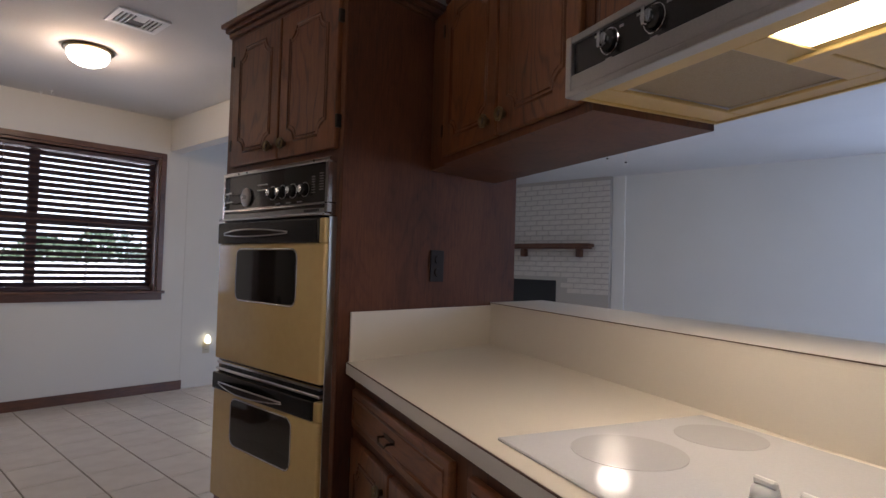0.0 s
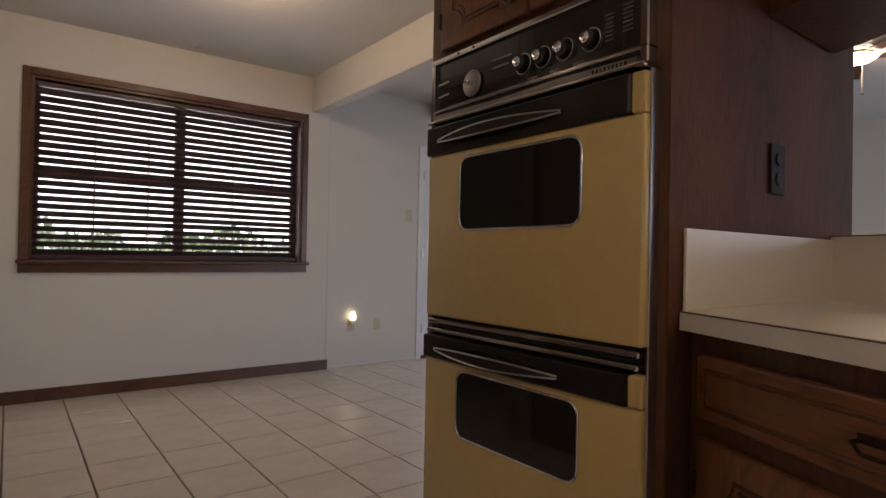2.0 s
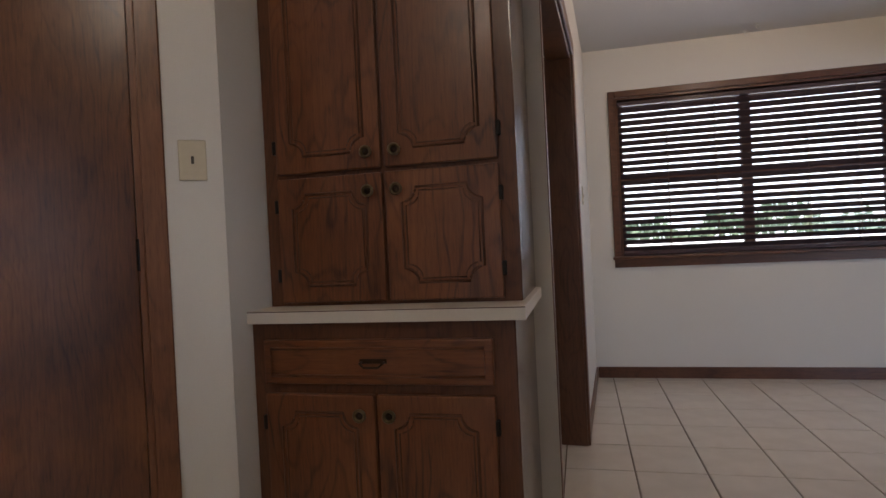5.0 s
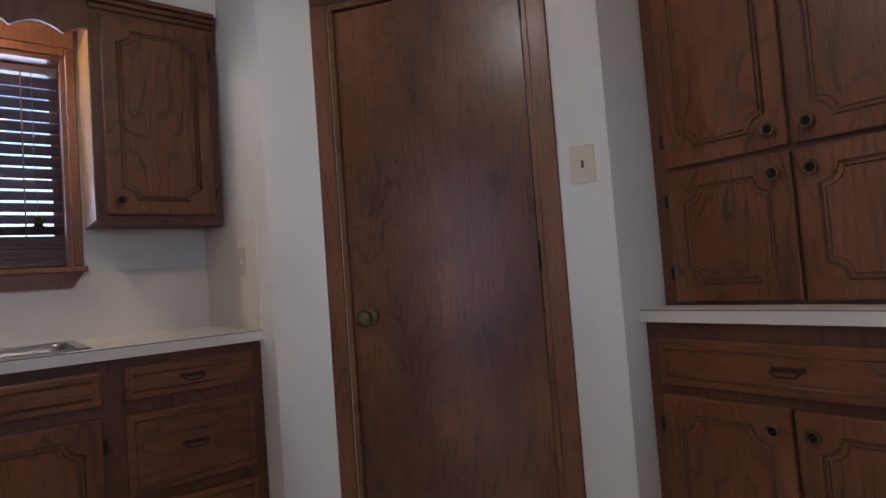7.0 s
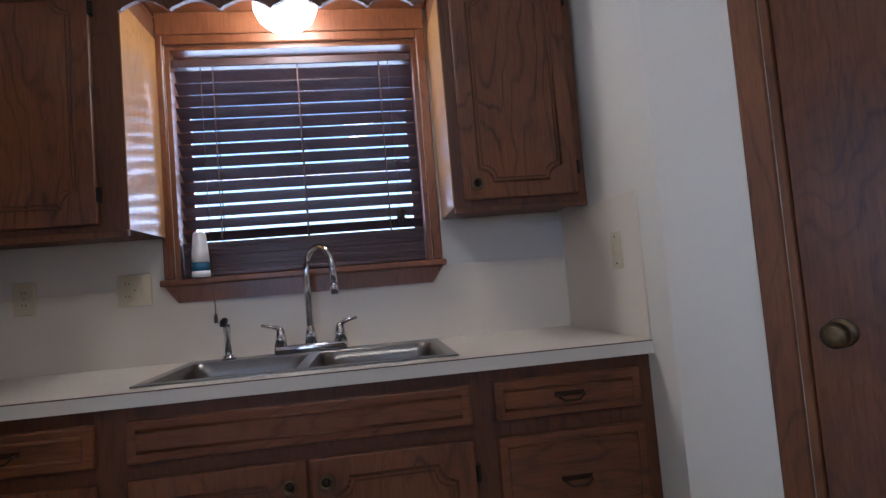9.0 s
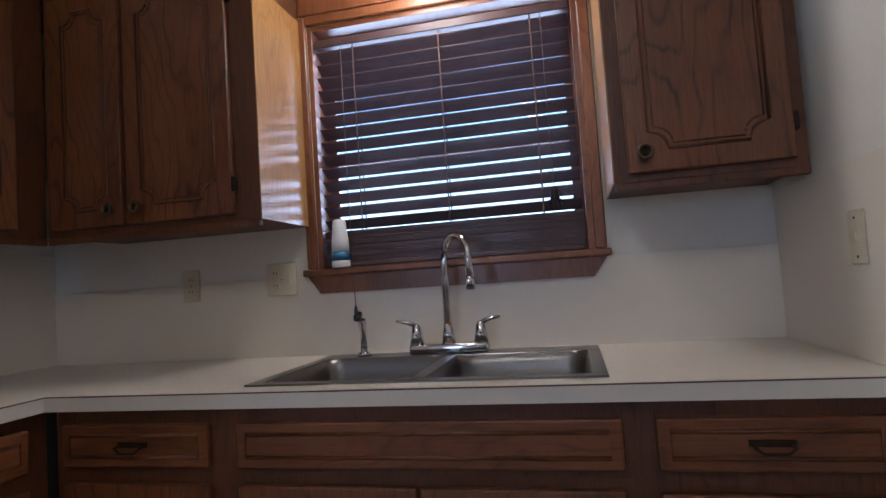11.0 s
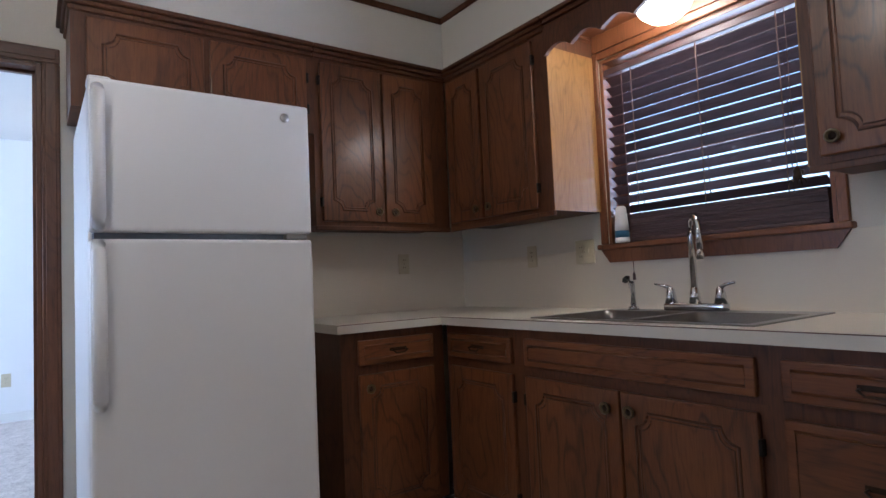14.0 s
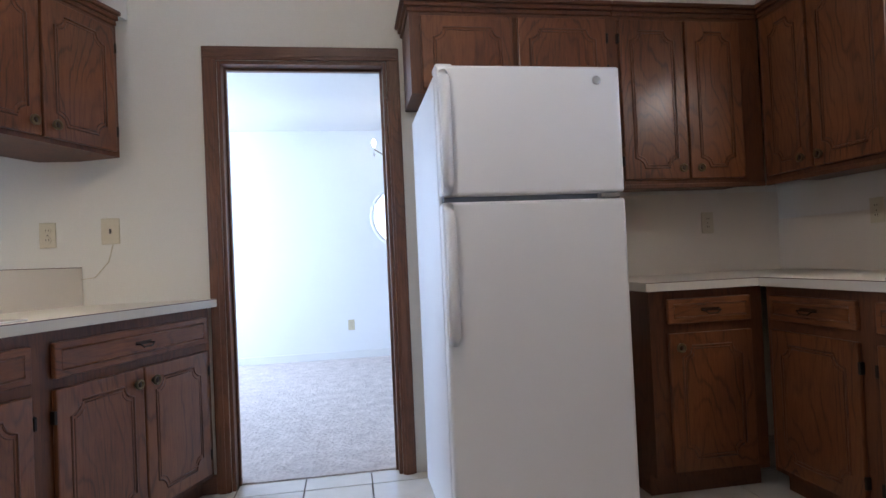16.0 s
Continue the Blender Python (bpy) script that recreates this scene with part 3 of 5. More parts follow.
def blind(name, m, x0, x1, z_top, z_bot, pitch, tilt, chord, stack, label, cords, dangle):
    """Slatted blind; its slats hang in a plane at y 0, with a stack of lowered slats at the foot."""
    t = thing(name, m, label, "blind")
    part("headrail", box(x0, x1, -0.026, 0.026, z_top - 0.03, z_top, 0.003), BLIND, t)
    bm = bmesh.new()
    n = 5
    top, bot = [], []
    for k in range(n + 1):
        s = (k / n - 0.5) * chord
        crown = 0.003 * (1 - (2 * k / n - 1) ** 2)
        top.append((s * math.cos(radians(tilt)), s * math.sin(radians(tilt)) + crown + 0.0015))
        bot.append((s * math.cos(radians(tilt)), s * math.sin(radians(tilt)) + crown - 0.0015))
    loop = top + bot[::-1]
    va = [bm.verts.new((x0 + 0.004, y, z)) for y, z in loop]
    vb = [bm.verts.new((x1 - 0.004, y, z)) for y, z in loop]
    bm.faces.new(va), bm.faces.new(vb)
    for i in range(len(loop)):
        j = (i + 1) % len(loop)
        bm.faces.new((va[i], va[j], vb[j], vb[i]))
    slat = mesh_of("slat", bm, BLIND)
    z = z_top - 0.03 - pitch * 0.6
    low = z_bot + stack + 0.021
    pitch = (z - low) / round((z - low) / pitch)
    while z > low - 0.005:
        part_on("slat", slat, t, pose(0, 0, z, random.uniform(-1.5, 1.5), random.uniform(-0.12, 0.12), 0))
        z -= pitch
    flat = mesh_of("slat", box(x0 + 0.004, x1 - 0.004, -chord / 2, chord / 2, -0.0024, 0.0024), BLIND)
    z = z_bot + 0.022
    while z < z_bot + stack:
        part_on("slat", flat, t, pose(0, random.uniform(-0.002, 0.002), z, random.uniform(-2, 2), 0, 0))
        z += 0.0056
    part("bottom_rail", box(x0 + 0.003, x1 - 0.003, -0.026, 0.026, z_bot, z_bot + 0.018, 0.004), BLIND, t)
    for c in cords:
        for y in (-chord / 2 * 0.8, chord / 2 * 0.8):
            part("ladder_cord", box(c - 0.0022, c + 0.0022, y - 0.001, y + 0.001, z_bot + 0.018, z_top - 0.03), CORD, t)
    for x, zb in dangle:
        part("pull_cord", tube([(x, -0.034, z_top - 0.03), (x, -0.036, (z_top + zb) / 2), (x + 0.004, -0.036, zb)], 0.0016, 6), CORD, t)
        if zb > 1.3:
            charm = lathe([(0.0, 0.012), (0.007, 0.010), (0.014, -0.004), (0.012, -0.016), (0.016, -0.026), (0.009, -0.036), (0.0, -0.04)], 12, "z", (x + 0.004, -0.04, zb))
            for k in range(5):
                dx = (k - 2) * 0.012
                tube([(x + 0.004 + dx * 0.4, -0.04, zb - 0.03), (x + 0.004 + dx * 1.1, -0.046, zb - 0.038), (x + 0.004 + dx * 1.25, -0.044, zb - 0.05 - 0.008 * (k % 2))], [0.004, 0.0035, 0.002], 6, charm)
            tube([(x + 0.012, -0.042, zb - 0.004), (x + 0.026, -0.046, zb - 0.008), (x + 0.022, -0.046, zb - 0.020)], 0.0035, 6, charm)
            part("cord_charm", charm, BRONZE, t, "small dark metal charm hanging on the cord", True)
            continue
        part("tassel", lathe([(0.0, -0.035), (0.007, -0.035), (0.006, -0.01), (0.003, 0.0), (0.0, 0.0)], 10, "z", (x + 0.004, -0.036, zb)), BLIND, t, "", True)
    return t


blind("window_blind", pose(0, YD + 0.04, 0), DX0 + 0.022, DX1 - 0.034, DZ1 - 0.03, DZ0 + 0.004, 0.0505, -41, 0.05, 0.03, "dark brown wooden slatted blind in the dining window, slats half open",
      (0.65, 0.99, 1.60, 1.92), ())
blind("window_blind", pose(XW - 0.024, 0, 0, 0, 0, 90), WY0 + 0.026, WY1 - 0.024, WZ1 - 0.052, WZ0 + 0.002, 0.0465, -34, 0.05, 0.128, "dark brown wooden slatted blind over the sink, slats half open",
      (-0.07, 0.24, 0.55), ((0.585, 1.41), (-0.11, 1.08)))

# sky seen and light gathered outside
def far_woods():
    """A ragged belt of distant trees: many leaf clumps on one uneven skyline."""
    rnd = random.Random(4)
    bm = bmesh.new()
    for _ in range(5200):
        x = rnd.uniform(-40, 150)
        top = 3.2 + 1.6 * math.sin(x * 0.21 + 0.8) + 1.3 * math.sin(x * 0.57) + 0.7 * math.sin(x * 1.3 + 2)
        c = Vector((x, YD + rnd.uniform(104, 116), max(0.3, top * rnd.uniform(0.0, 1.0) ** 0.7 + rnd.uniform(-0.4, 0.5))))
        q = Euler((rnd.uniform(0, 6), rnd.uniform(0, 6), rnd.uniform(0, 6))).to_matrix()
        k = rnd.uniform(0.5, 1.1)
        bm.faces.new([bm.verts.new(c + q @ Vector(v) * k) for v in ((-1, 0, 0), (0, -0.55, 0.1), (1, 0, 0), (0, 0.55, 0.1))])
    solid("far_woods", bm, LEAF, "pale green distant trees beyond the patio", "trees", "stuff")


far_woods()
solid("backdrop", box(-260, 420, YD + 128.0, YD + 128.5, -0.3, 46.0), HAZE, "bright hazy summer sky over the far distance", "backdrop")

# ---- floor tiles ----
TPX, TPY, TX, TY = 0.317, 0.345, 0.177, 2.863
HX_, HY_ = TPX / 2 - 0.0035, TPY / 2 - 0.0035
tile_mesh = mesh_of("tile", box(-HX_, HX_, -HY_, HY_, -0.012, 0.0, 0.0025), TILE)
rest = bmesh.new()


near = []
for i in range(-11, 24):
    for j in range(-14, 8):
        x, y = TX + TPX * (i + 0.5), TY + TPY * (j + 0.5)
        if not (XW < x < 7.3 and YB - 0.2 < y < YD + 0.1):
            continue
        if (0.1 < x < 4.4 and 2.1 < y < YD - HY_) or (-0.9 < x < 0.6 and -1.25 < y < -0.5):
            near.append((x, y))
        else:
            bm_box(rest, x - HX_, x + HX_, max(y - HY_, YB - 0.07), min(y + HY_, YD), -0.012, 0.0)
far_tiles = part("floor_tile_field", rest, TILE, FLOOR, "cream glazed ceramic floor tiles")
tagged(far_tiles, kind="stuff")
for x, y in near:
    part_on("tile", tile_mesh, FLOOR, pose(x, y, random.uniform(-0.0006, 0.0006), 0, 0, random.choice((0, 180))))


# ---- cabinets ----
def notched(x0, x1, z0, z1, m, r, y):
    """A rectangle inset by m whose corners are bitten by quarter circles of radius r, with small steps."""
    pts = []
    a, b, c, d = x0 + m, x1 - m, z0 + m, z1 - m
    for cx, cz, a0 in ((a, c, 90), (b, c, 180), (b, d, 270), (a, d, 0)):
        sx, sz = (1 if cx == a else -1), (1 if cz == c else -1)
        arc = [(cx + r * math.cos(radians(a0 - t)), cz + r * math.sin(radians(a0 - t))) for t in range(0, 91, 15)]
        pts += [(px, y, pz) for px, pz in arc]
    return pts


def groove(x0, x1, z0, z1, m, r, y, rad):
    pts = notched(x0, x1, z0, z1, m, r, y) if r else [(x0 + m, y, z0 + m), (x1 - m, y, z0 + m), (x1 - m, y, z1 - m), (x0 + m, y, z1 - m)]
    return tube(pts, rad, 6, None, True)


def ring_knob(parent, x, y, z):
    k = part("knob", lathe([(0.0, 0), (0.010, 0), (0.010, -0.010), (0.0195, -0.014), (0.0205, -0.021), (0.017, -0.025), (0.0125, -0.022), (0.011, -0.016), (0.0, -0.015)], 20, "y", (x, y, z)), BRASS, parent, "antique brass ring knob", True)
    part("knob_centre", lathe([(0.0, -0.0152), (0.0108, -0.0152), (0.0108, -0.0175), (0.0, -0.0185)], 16, "y", (x, y, z)), BRONZE, parent, "dark knob centre", True)
    return k


def cab_door(parent, x0, x1, z0, z1, knob="", hinge="", m=0.055, material=None):
    r = min(0.045, (x1 - x0) * 0.16)
    d = part("door", box(x0, x1, -0.02, 0, z0, z1, 0.005, 2), material or CABINET, parent)
    bm = groove(x0, x1, z0, z1, m, r, -0.0188, 0.0050)
    groove_in = groove(x0, x1, z0, z1, m + 0.012, r, -0.019, 0.003)
    me = bpy.data.meshes.new("tmp")
    groove_in.to_mesh(me)
    bm.from_mesh(me)
    groove_in.free()
    bpy.data.meshes.remove(me)
    part("moulding", bm, CABINET_FRAME, d, "darker curved moulding", True)
    if knob:
        ring_knob(d, x1 - 0.042 if "r" in knob else x0 + 0.042, -0.02, z1 - 0.058 if "t" in knob else z0 + 0.05)
    if hinge:
        hx = x0 - 0.004 if hinge == "l" else x1 + 0.004
        for hz in (z0 + 0.09, z1 - 0.09):
            part("hinge", box(hx - 0.006, hx + 0.006, -0.0225, -0.002, hz - 0.022, hz + 0.022, 0.002), BLACK_METAL, d, "black iron hinge")
    return d


def bail(parent, x, y, z, w=0.086):
    """A drooping bail pull on two posts with a backplate."""
    bm = box(x - w / 2, x + w / 2, y - 0.002, y, z - 0.004, z + 0.010, 0.001)
    tube([(x - w * 0.42, y, z), (x - w * 0.42, y - 0.02, z), (x - w * 0.25, y - 0.022, z - 0.012), (x + w * 0.25, y - 0.022, z - 0.012), (x + w * 0.42, y - 0.02, z), (x + w * 0.42, y, z)], 0.0034, 8, bm)
    part("pull", bm, BRONZE, parent, "dark bronze bail pull")


def drawer(parent, x0, x1, z0, z1, pull=True):
    d = part("drawer", box(x0, x1, -0.02, 0, z0, z1, 0.005, 2), CABINET_RAIL, parent)
    bm = groove(x0, x1, z0, z1, 0.026, 0, -0.0192, 0.0052)
    part("moulding", bm, CABINET_RAIL, d, "", True)
    if pull:
        bail(d, (x0 + x1) / 2, -0.02, (z0 + z1) / 2)
    return d


def crown(parent, x0, x1, z, d, left=False, right=False):
    bm = bmesh.new()
    for o, a, b in ((0.010, 0.0, 0.022), (0.022, 0.022, 0.042), (0.036, 0.042, 0.062)):
        bm_box(bm, x0 - (o if left else 0), x1 + (o if right else 0), -o, d, z + a, z + b, 0.004)
    part("crown_moulding", bm, CABINET_FRAME, parent)


def cabinet(name, m, w, z0, z1, d, label, group, toe=False, top=False, rail=False, ends="", side_mat=None):
    c = thing(name, m, label, "cabinet", group)
    if toe:
        part("body", bm_box(box(0, w, 0, d, 0.09, z1), 0.0, w, 0.06, d, 0, 0.09), CABINET_FRAME, c)
    else:
        part("body", box(0, w, 0, d, z0, z1), CABINET_FRAME, c)
    if top:
        crown(c, 0, w, z1, d, "l" in ends, "r" in ends)
    if rail:
        part("light_rail", box(0, w, -0.006, 0.014, z0 - 0.022, z0, 0.003), CABINET_FRAME, c)
    return c


BASE, UP = "kitchen base cabinets", "kitchen wall cabinets"
UZ0, UZ1 = 1.365, 2.17
# sink wall, seen from the room: x runs north
def sink_m(y):
    return pose(-2.15, y, 0, 0, 0, 90)


c = cabinet("base_cabinet", sink_m(-0.71), 0.50, 0, CT - 0.04, 0.61, "dark stained wooden base cabinet with drawer beside the corner", BASE, True)
drawer(c, 0.035, 0.455, 0.735, 0.84)
cab_door(c, 0.035, 0.455, 0.115, 0.695, "", "r")
c = cabinet("base_cabinet", sink_m(-0.21), 0.94, 0, CT - 0.20, 0.61, "dark stained wooden sink base cabinet with two doors", BASE, True)
part("apron_rail", box(0, 0.94, 0, 0.02, CT - 0.20, CT - 0.04), CABINET_FRAME, c)
drawer(c, 0.03, 0.91, 0.735, 0.84, False)
cab_door(c, 0.03, 0.466, 0.115, 0.695, "rt", "l")
cab_door(c, 0.474, 0.91, 0.115, 0.695, "lt", "r")
c = cabinet("base_cabinet", sink_m(0.73), 0.495, 0, CT - 0.04, 0.61, "dark stained wooden base cabinet with three drawers", BASE, True)
drawer(c, 0.035, 0.455, 0.735, 0.84)
drawer(c, 0.035, 0.455, 0.43, 0.69)
drawer(c, 0.035, 0.455, 0.115, 0.39)
# corner and back run beside the refrigerator
c = cabinet("base_cabinet", pose(-1.625, -0.745, 0, 0, 0, 180), 0.525, 0, CT - 0.04, 0.61, "dark stained wooden base cabinet beside the refrigerator", BASE, True)
drawer(c, 0.075, 0.46, 0.735, 0.84)
cab_door(c, 0.075, 0.46, 0.115, 0.695, "lt", "")

# wall cabinets
c = cabinet("wall_cabinet", pose(-2.44, 0.75, 0, 0, 0, 90), 0.455, UZ0, UZ1, 0.322, "dark stained wooden wall cabinet beside the sink window", UP, False, True, True)
cab_door(c, 0.035, 0.425, UZ0 + 0.02, UZ1 - 0.02, "lb", "r")
part("side_panel", box(-0.004, 0, 0.0, 0.32, UZ0, 2.10), LAMPLIT_PANEL, c, "varnished wooden side panel with golden lamplight in its colour")
c = cabinet("wall_cabinet", pose(-2.44, -1.03, 0, 0, 0, 90), 0.765, UZ0, UZ1, 0.322, "dark stained wooden corner wall cabinet with two doors", UP, False, True, True)
cab_door(c, 0.03, 0.30, UZ0 + 0.02, UZ1 - 0.02, "rb", "")
cab_door(c, 0.315, 0.685, UZ0 + 0.02, UZ1 - 0.02, "lb", "r")
part("side_panel", box(0.765, 0.769, 0.0, 0.32, UZ0, 2.10), LAMPLIT_PANEL, c, "varnished wooden side panel with golden lamplight in its colour")
c = cabinet("wall_cabinet", pose(-1.665, -1.04, 0, 0, 0, 180), 0.774, UZ0, UZ1, 0.318, "dark stained wooden wall cabinet over the corner counter", UP, False, True, True)
cab_door(c, 0.03, 0.36, UZ0 + 0.02, UZ1 - 0.02, "rb", "l")
cab_door(c, 0.37, 0.66, UZ0 + 0.02, UZ1 - 0.02, "lb", "")
c = cabinet("wall_cabinet", pose(-0.70, -1.04, 0, 0, 0, 180), 0.965, 1.80, UZ1, 0.318, "dark stained wooden cabinet over the refrigerator", UP, False, True, False, "l")
cab_door(c, 0.05, 0.475, 1.82, UZ1 - 0.02, "", "")
cab_door(c, 0.50, 0.93, 1.82, UZ1 - 0.02, "", "r")
# valance with scalloped edge between the wall cabinets
sc = [(-0.262, 2.172), (-0.262, 2.05)]
n_sc = 110
for k in range(n_sc + 1):
    u = k / n_sc
    v = (u * 6.5) % 1.0
    sc.append((-0.26 + 1.006 * u, 2.056 + 0.026 * math.sin(math.pi * v) ** 1.5 - 0.006 * (v < 0.06 or v > 0.94)))
sc += [(0.748, 2.05), (0.748, 2.172)]
val = thing("valance", pose(-2.44, 0, 0, 0, 0, 90), "dark wooden scalloped valance over the sink window", "valance")
part("valance_board", prism([(x, z) for x, z in sc], -0.018, 0.0), CABINET_FRAME, val)
crown(val, -0.262, 0.748, 2.17, 0.02)
part("soffit_board", box(-0.26, 0.745, 0.0, 0.32, 2.20, 2.22), LAMPLIT_TRIM_WOOD, val)

# ---- countertops ----
ct = thing("countertop", pose(0, 0, 0), "cream laminate countertop with a double sink", "countertop")
SX0, SX1, SY0, SY1 = -2.695, -2.205, -0.165, 0.665
for b in ((XW, SX0, YB, YN), (SX1, -2.12, YB + 0.645, YN), (SX0, SX1, SY1, YN), (SX0, SX1, YB, SY0), (SX1, -1.60, YB, YB + 0.645)):
    part("top", box(b[0], b[1], b[2], b[3], CT - 0.038, CT), LAMINATE, ct)
part("front_edge", box(-2.12, -2.116, YB + 0.647, YN, CT - 0.038, CT - 0.0015), LAMINATE_EDGE, ct)
part("edge_seam", box(-2.12, -2.1155, YB + 0.649, YN, CT - 0.0035, CT - 0.0008), CORD, ct)
part("edge_seam", box(-2.118, -1.598, YB + 0.645, YB + 0.6495, CT - 0.0035, CT - 0.0008), CORD, ct)
part("front_edge", box(-2.118, -1.598, YB + 0.645, YB + 0.649, CT - 0.038, CT - 0.0015), LAMINATE_EDGE, ct)
part("backsplash", box(XW, XW + 0.006, YB + 0.006, YN, CT, 1.19, 0.001), LAMINATE, ct)
part("backsplash", box(XW, -1.60, YB, YB + 0.006, CT, 1.345, 0.001), LAMINATE, ct)
part("backsplash", box(XW + 0.006, -2.12, YN - 0.006, YN, CT, 1.345, 0.001), LAMINATE, ct)


def bowl(x0, x1, y0, y1, depth, r=0.05):
    """An open steel bowl with rounded corners and a rolled rim."""
    bm = bmesh.new()
    def loop(inset, z, rr):
        pts = []
        for cx, cy, a0 in ((x1 - inset - rr, y1 - inset - rr, 0), (x0 + inset + rr, y1 - inset - rr, 90), (x0 + inset + rr, y0 + inset + rr, 180), (x1 - inset - rr, y0 + inset + rr, 270)):
            for t in range(0, 91, 18):
                a = radians(a0 + t)
                pts.append(bm.verts.new((cx + rr * math.cos(a), cy + rr * math.sin(a), z)))
        return pts
    loops = [loop(0, 0.004, r), loop(0.006, 0.0, r), loop(0.012, -0.03, r), loop(0.02, -depth + 0.03, r), loop(0.045, -depth, r)]
    for a, b in zip(loops, loops[1:]):
        for i in range(len(a)):
            j = (i + 1) % len(a)
            bm.faces.new((a[i], a[j], b[j], b[i]))
    bm.faces.new(loops[-1])
    return bm


sk = thing("kitchen_sink", pose(0, 0, CT), "stainless steel double bowl sink set in the counter", "sink")
rim = bmesh.new()
R0, R1, Q0, Q1 = SX0 - 0.018, SX1 + 0.022, SY0 - 0.02, SY1 + 0.02
bx0, bx1 = SX0 + 0.085, SX1 - 0.01
ym = 0.25
for b in ((R0, bx0, Q0, Q1), (bx1, R1, Q0, Q1), (bx0, bx1, Q0, SY0 + 0.015), (bx0, bx1, ym - 0.018, ym + 0.018), (bx0, bx1, SY1 - 0.015, Q1)):
    bm_box(rim, *b, -0.001, 0.005, 0.0015)
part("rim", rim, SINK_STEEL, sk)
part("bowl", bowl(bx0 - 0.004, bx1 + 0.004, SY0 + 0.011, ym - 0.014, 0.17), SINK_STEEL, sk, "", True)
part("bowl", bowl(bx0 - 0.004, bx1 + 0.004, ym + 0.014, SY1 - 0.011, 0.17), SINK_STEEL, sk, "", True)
for yy in ((SY0 + ym) / 2, (SY1 + ym) / 2):
    part("drain", lathe([(0.0, -0.168), (0.045, -0.168), (0.043, -0.163), (0.03, -0.165), (0.0, -0.167)], 20, "z", (-2.42, yy, 0)), CHROME, sk, "", True)

fz = CT + 0.0055
fa = thing("faucet", pose(-2.652, 0.235, fz), "chrome gooseneck kitchen faucet with two lever handles", "faucet")
part("deck_plate", box(-0.024, 0.024, -0.125, 0.125, 0, 0.03, 0.008, 2), CHROME, fa, "", True)
neck = [(0, 0, 0.03), (0, 0, 0.285)] + [(0.075 - 0.075 * math.cos(radians(a)), 0, 0.285 + 0.075 * math.sin(radians(a))) for a in range(15, 181, 15)] + [(0.152, 0, 0.228)]
part("spout", tube(neck, [0.0125] * 2 + [0.0115] * (len(neck) - 3) + [0.012], 12), CHROME, fa, "", True, pose(0, 0, 0, 0, 0, 41))
part("spout_base", lathe([(0.0, 0.0), (0.022, 0.0), (0.019, 0.03), (0.014, 0.06), (0.0, 0.062)], 16, "z", (0, 0, 0.03)), CHROME, fa, "", True)
part("aerator", lathe([(0.0, 0.0), (0.0135, 0.0), (0.0135, 0.03), (0.012, 0.036), (0.0, 0.036)], 14, "z", (0.152, 0, 0.194)), CHROME, fa, "", True, pose(0, 0, 0, 0, 0, 41))
for s in (-1, 1):
    h = part("handle", lathe([(0.0, 0.0), (0.024, 0.0), (0.019, 0.03), (0.015, 0.055), (0.008, 0.064), (0.0, 0.066)], 16, "z", (0, s * 0.102, 0.028)), CHROME, fa, "", True)
    part("lever", tube([(0, s * 0.102, 0.088), (0.006, s * 0.13, 0.10), (0.01, s * 0.165, 0.106)], [0.0085, 0.007, 0.0045], 8), CHROME, h, "", True)
sp = thing("side_sprayer", pose(-2.652, -0.045, fz), "chrome sink sprayer with a dark nozzle", "sprayer")
part("base_ring", lathe([(0.0, 0.0), (0.024, 0.0), (0.02, 0.014), (0.0, 0.016)], 16), CHROME, sp, "", True)
part("wand", tube([(0, 0, 0.012), (0.0, 0, 0.07), (0.006, 0, 0.115), (0.03, 0, 0.135)], [0.012, 0.010, 0.013, 0.012], 12), CHROME, sp, "", True)
part("nozzle", tube([(0.03, 0, 0.135), (0.045, 0, 0.128), (0.05, 0, 0.118)], [0.012, 0.013, 0.011], 10), BLACK, sp)

fr = thing("air_freshener", pose(-2.735, -0.142, WZ0 + 0.001) @ Matrix.Diagonal((0.85, 0.85, 1.1, 1)), "white plastic air freshener with a blue label on the window sill", "air freshener")
part("base", lathe([(0.0, 0), (0.036, 0), (0.038, 0.004), (0.036, 0.02), (0.0, 0.02)], 20), FRIDGE, fr, "", True)
part("label_band", lathe([(0.0, 0.02), (0.0365, 0.02), (0.0365, 0.048), (0.0, 0.048)], 20), BLUE_LABEL, fr, "blue paper band", True)
part("cone", lathe([(0.0, 0.048), (0.036, 0.048), (0.034, 0.08), (0.03, 0.11), (0.027, 0.14), (0.02, 0.148), (0.0, 0.149)], 20), FRIDGE, fr, "", True)


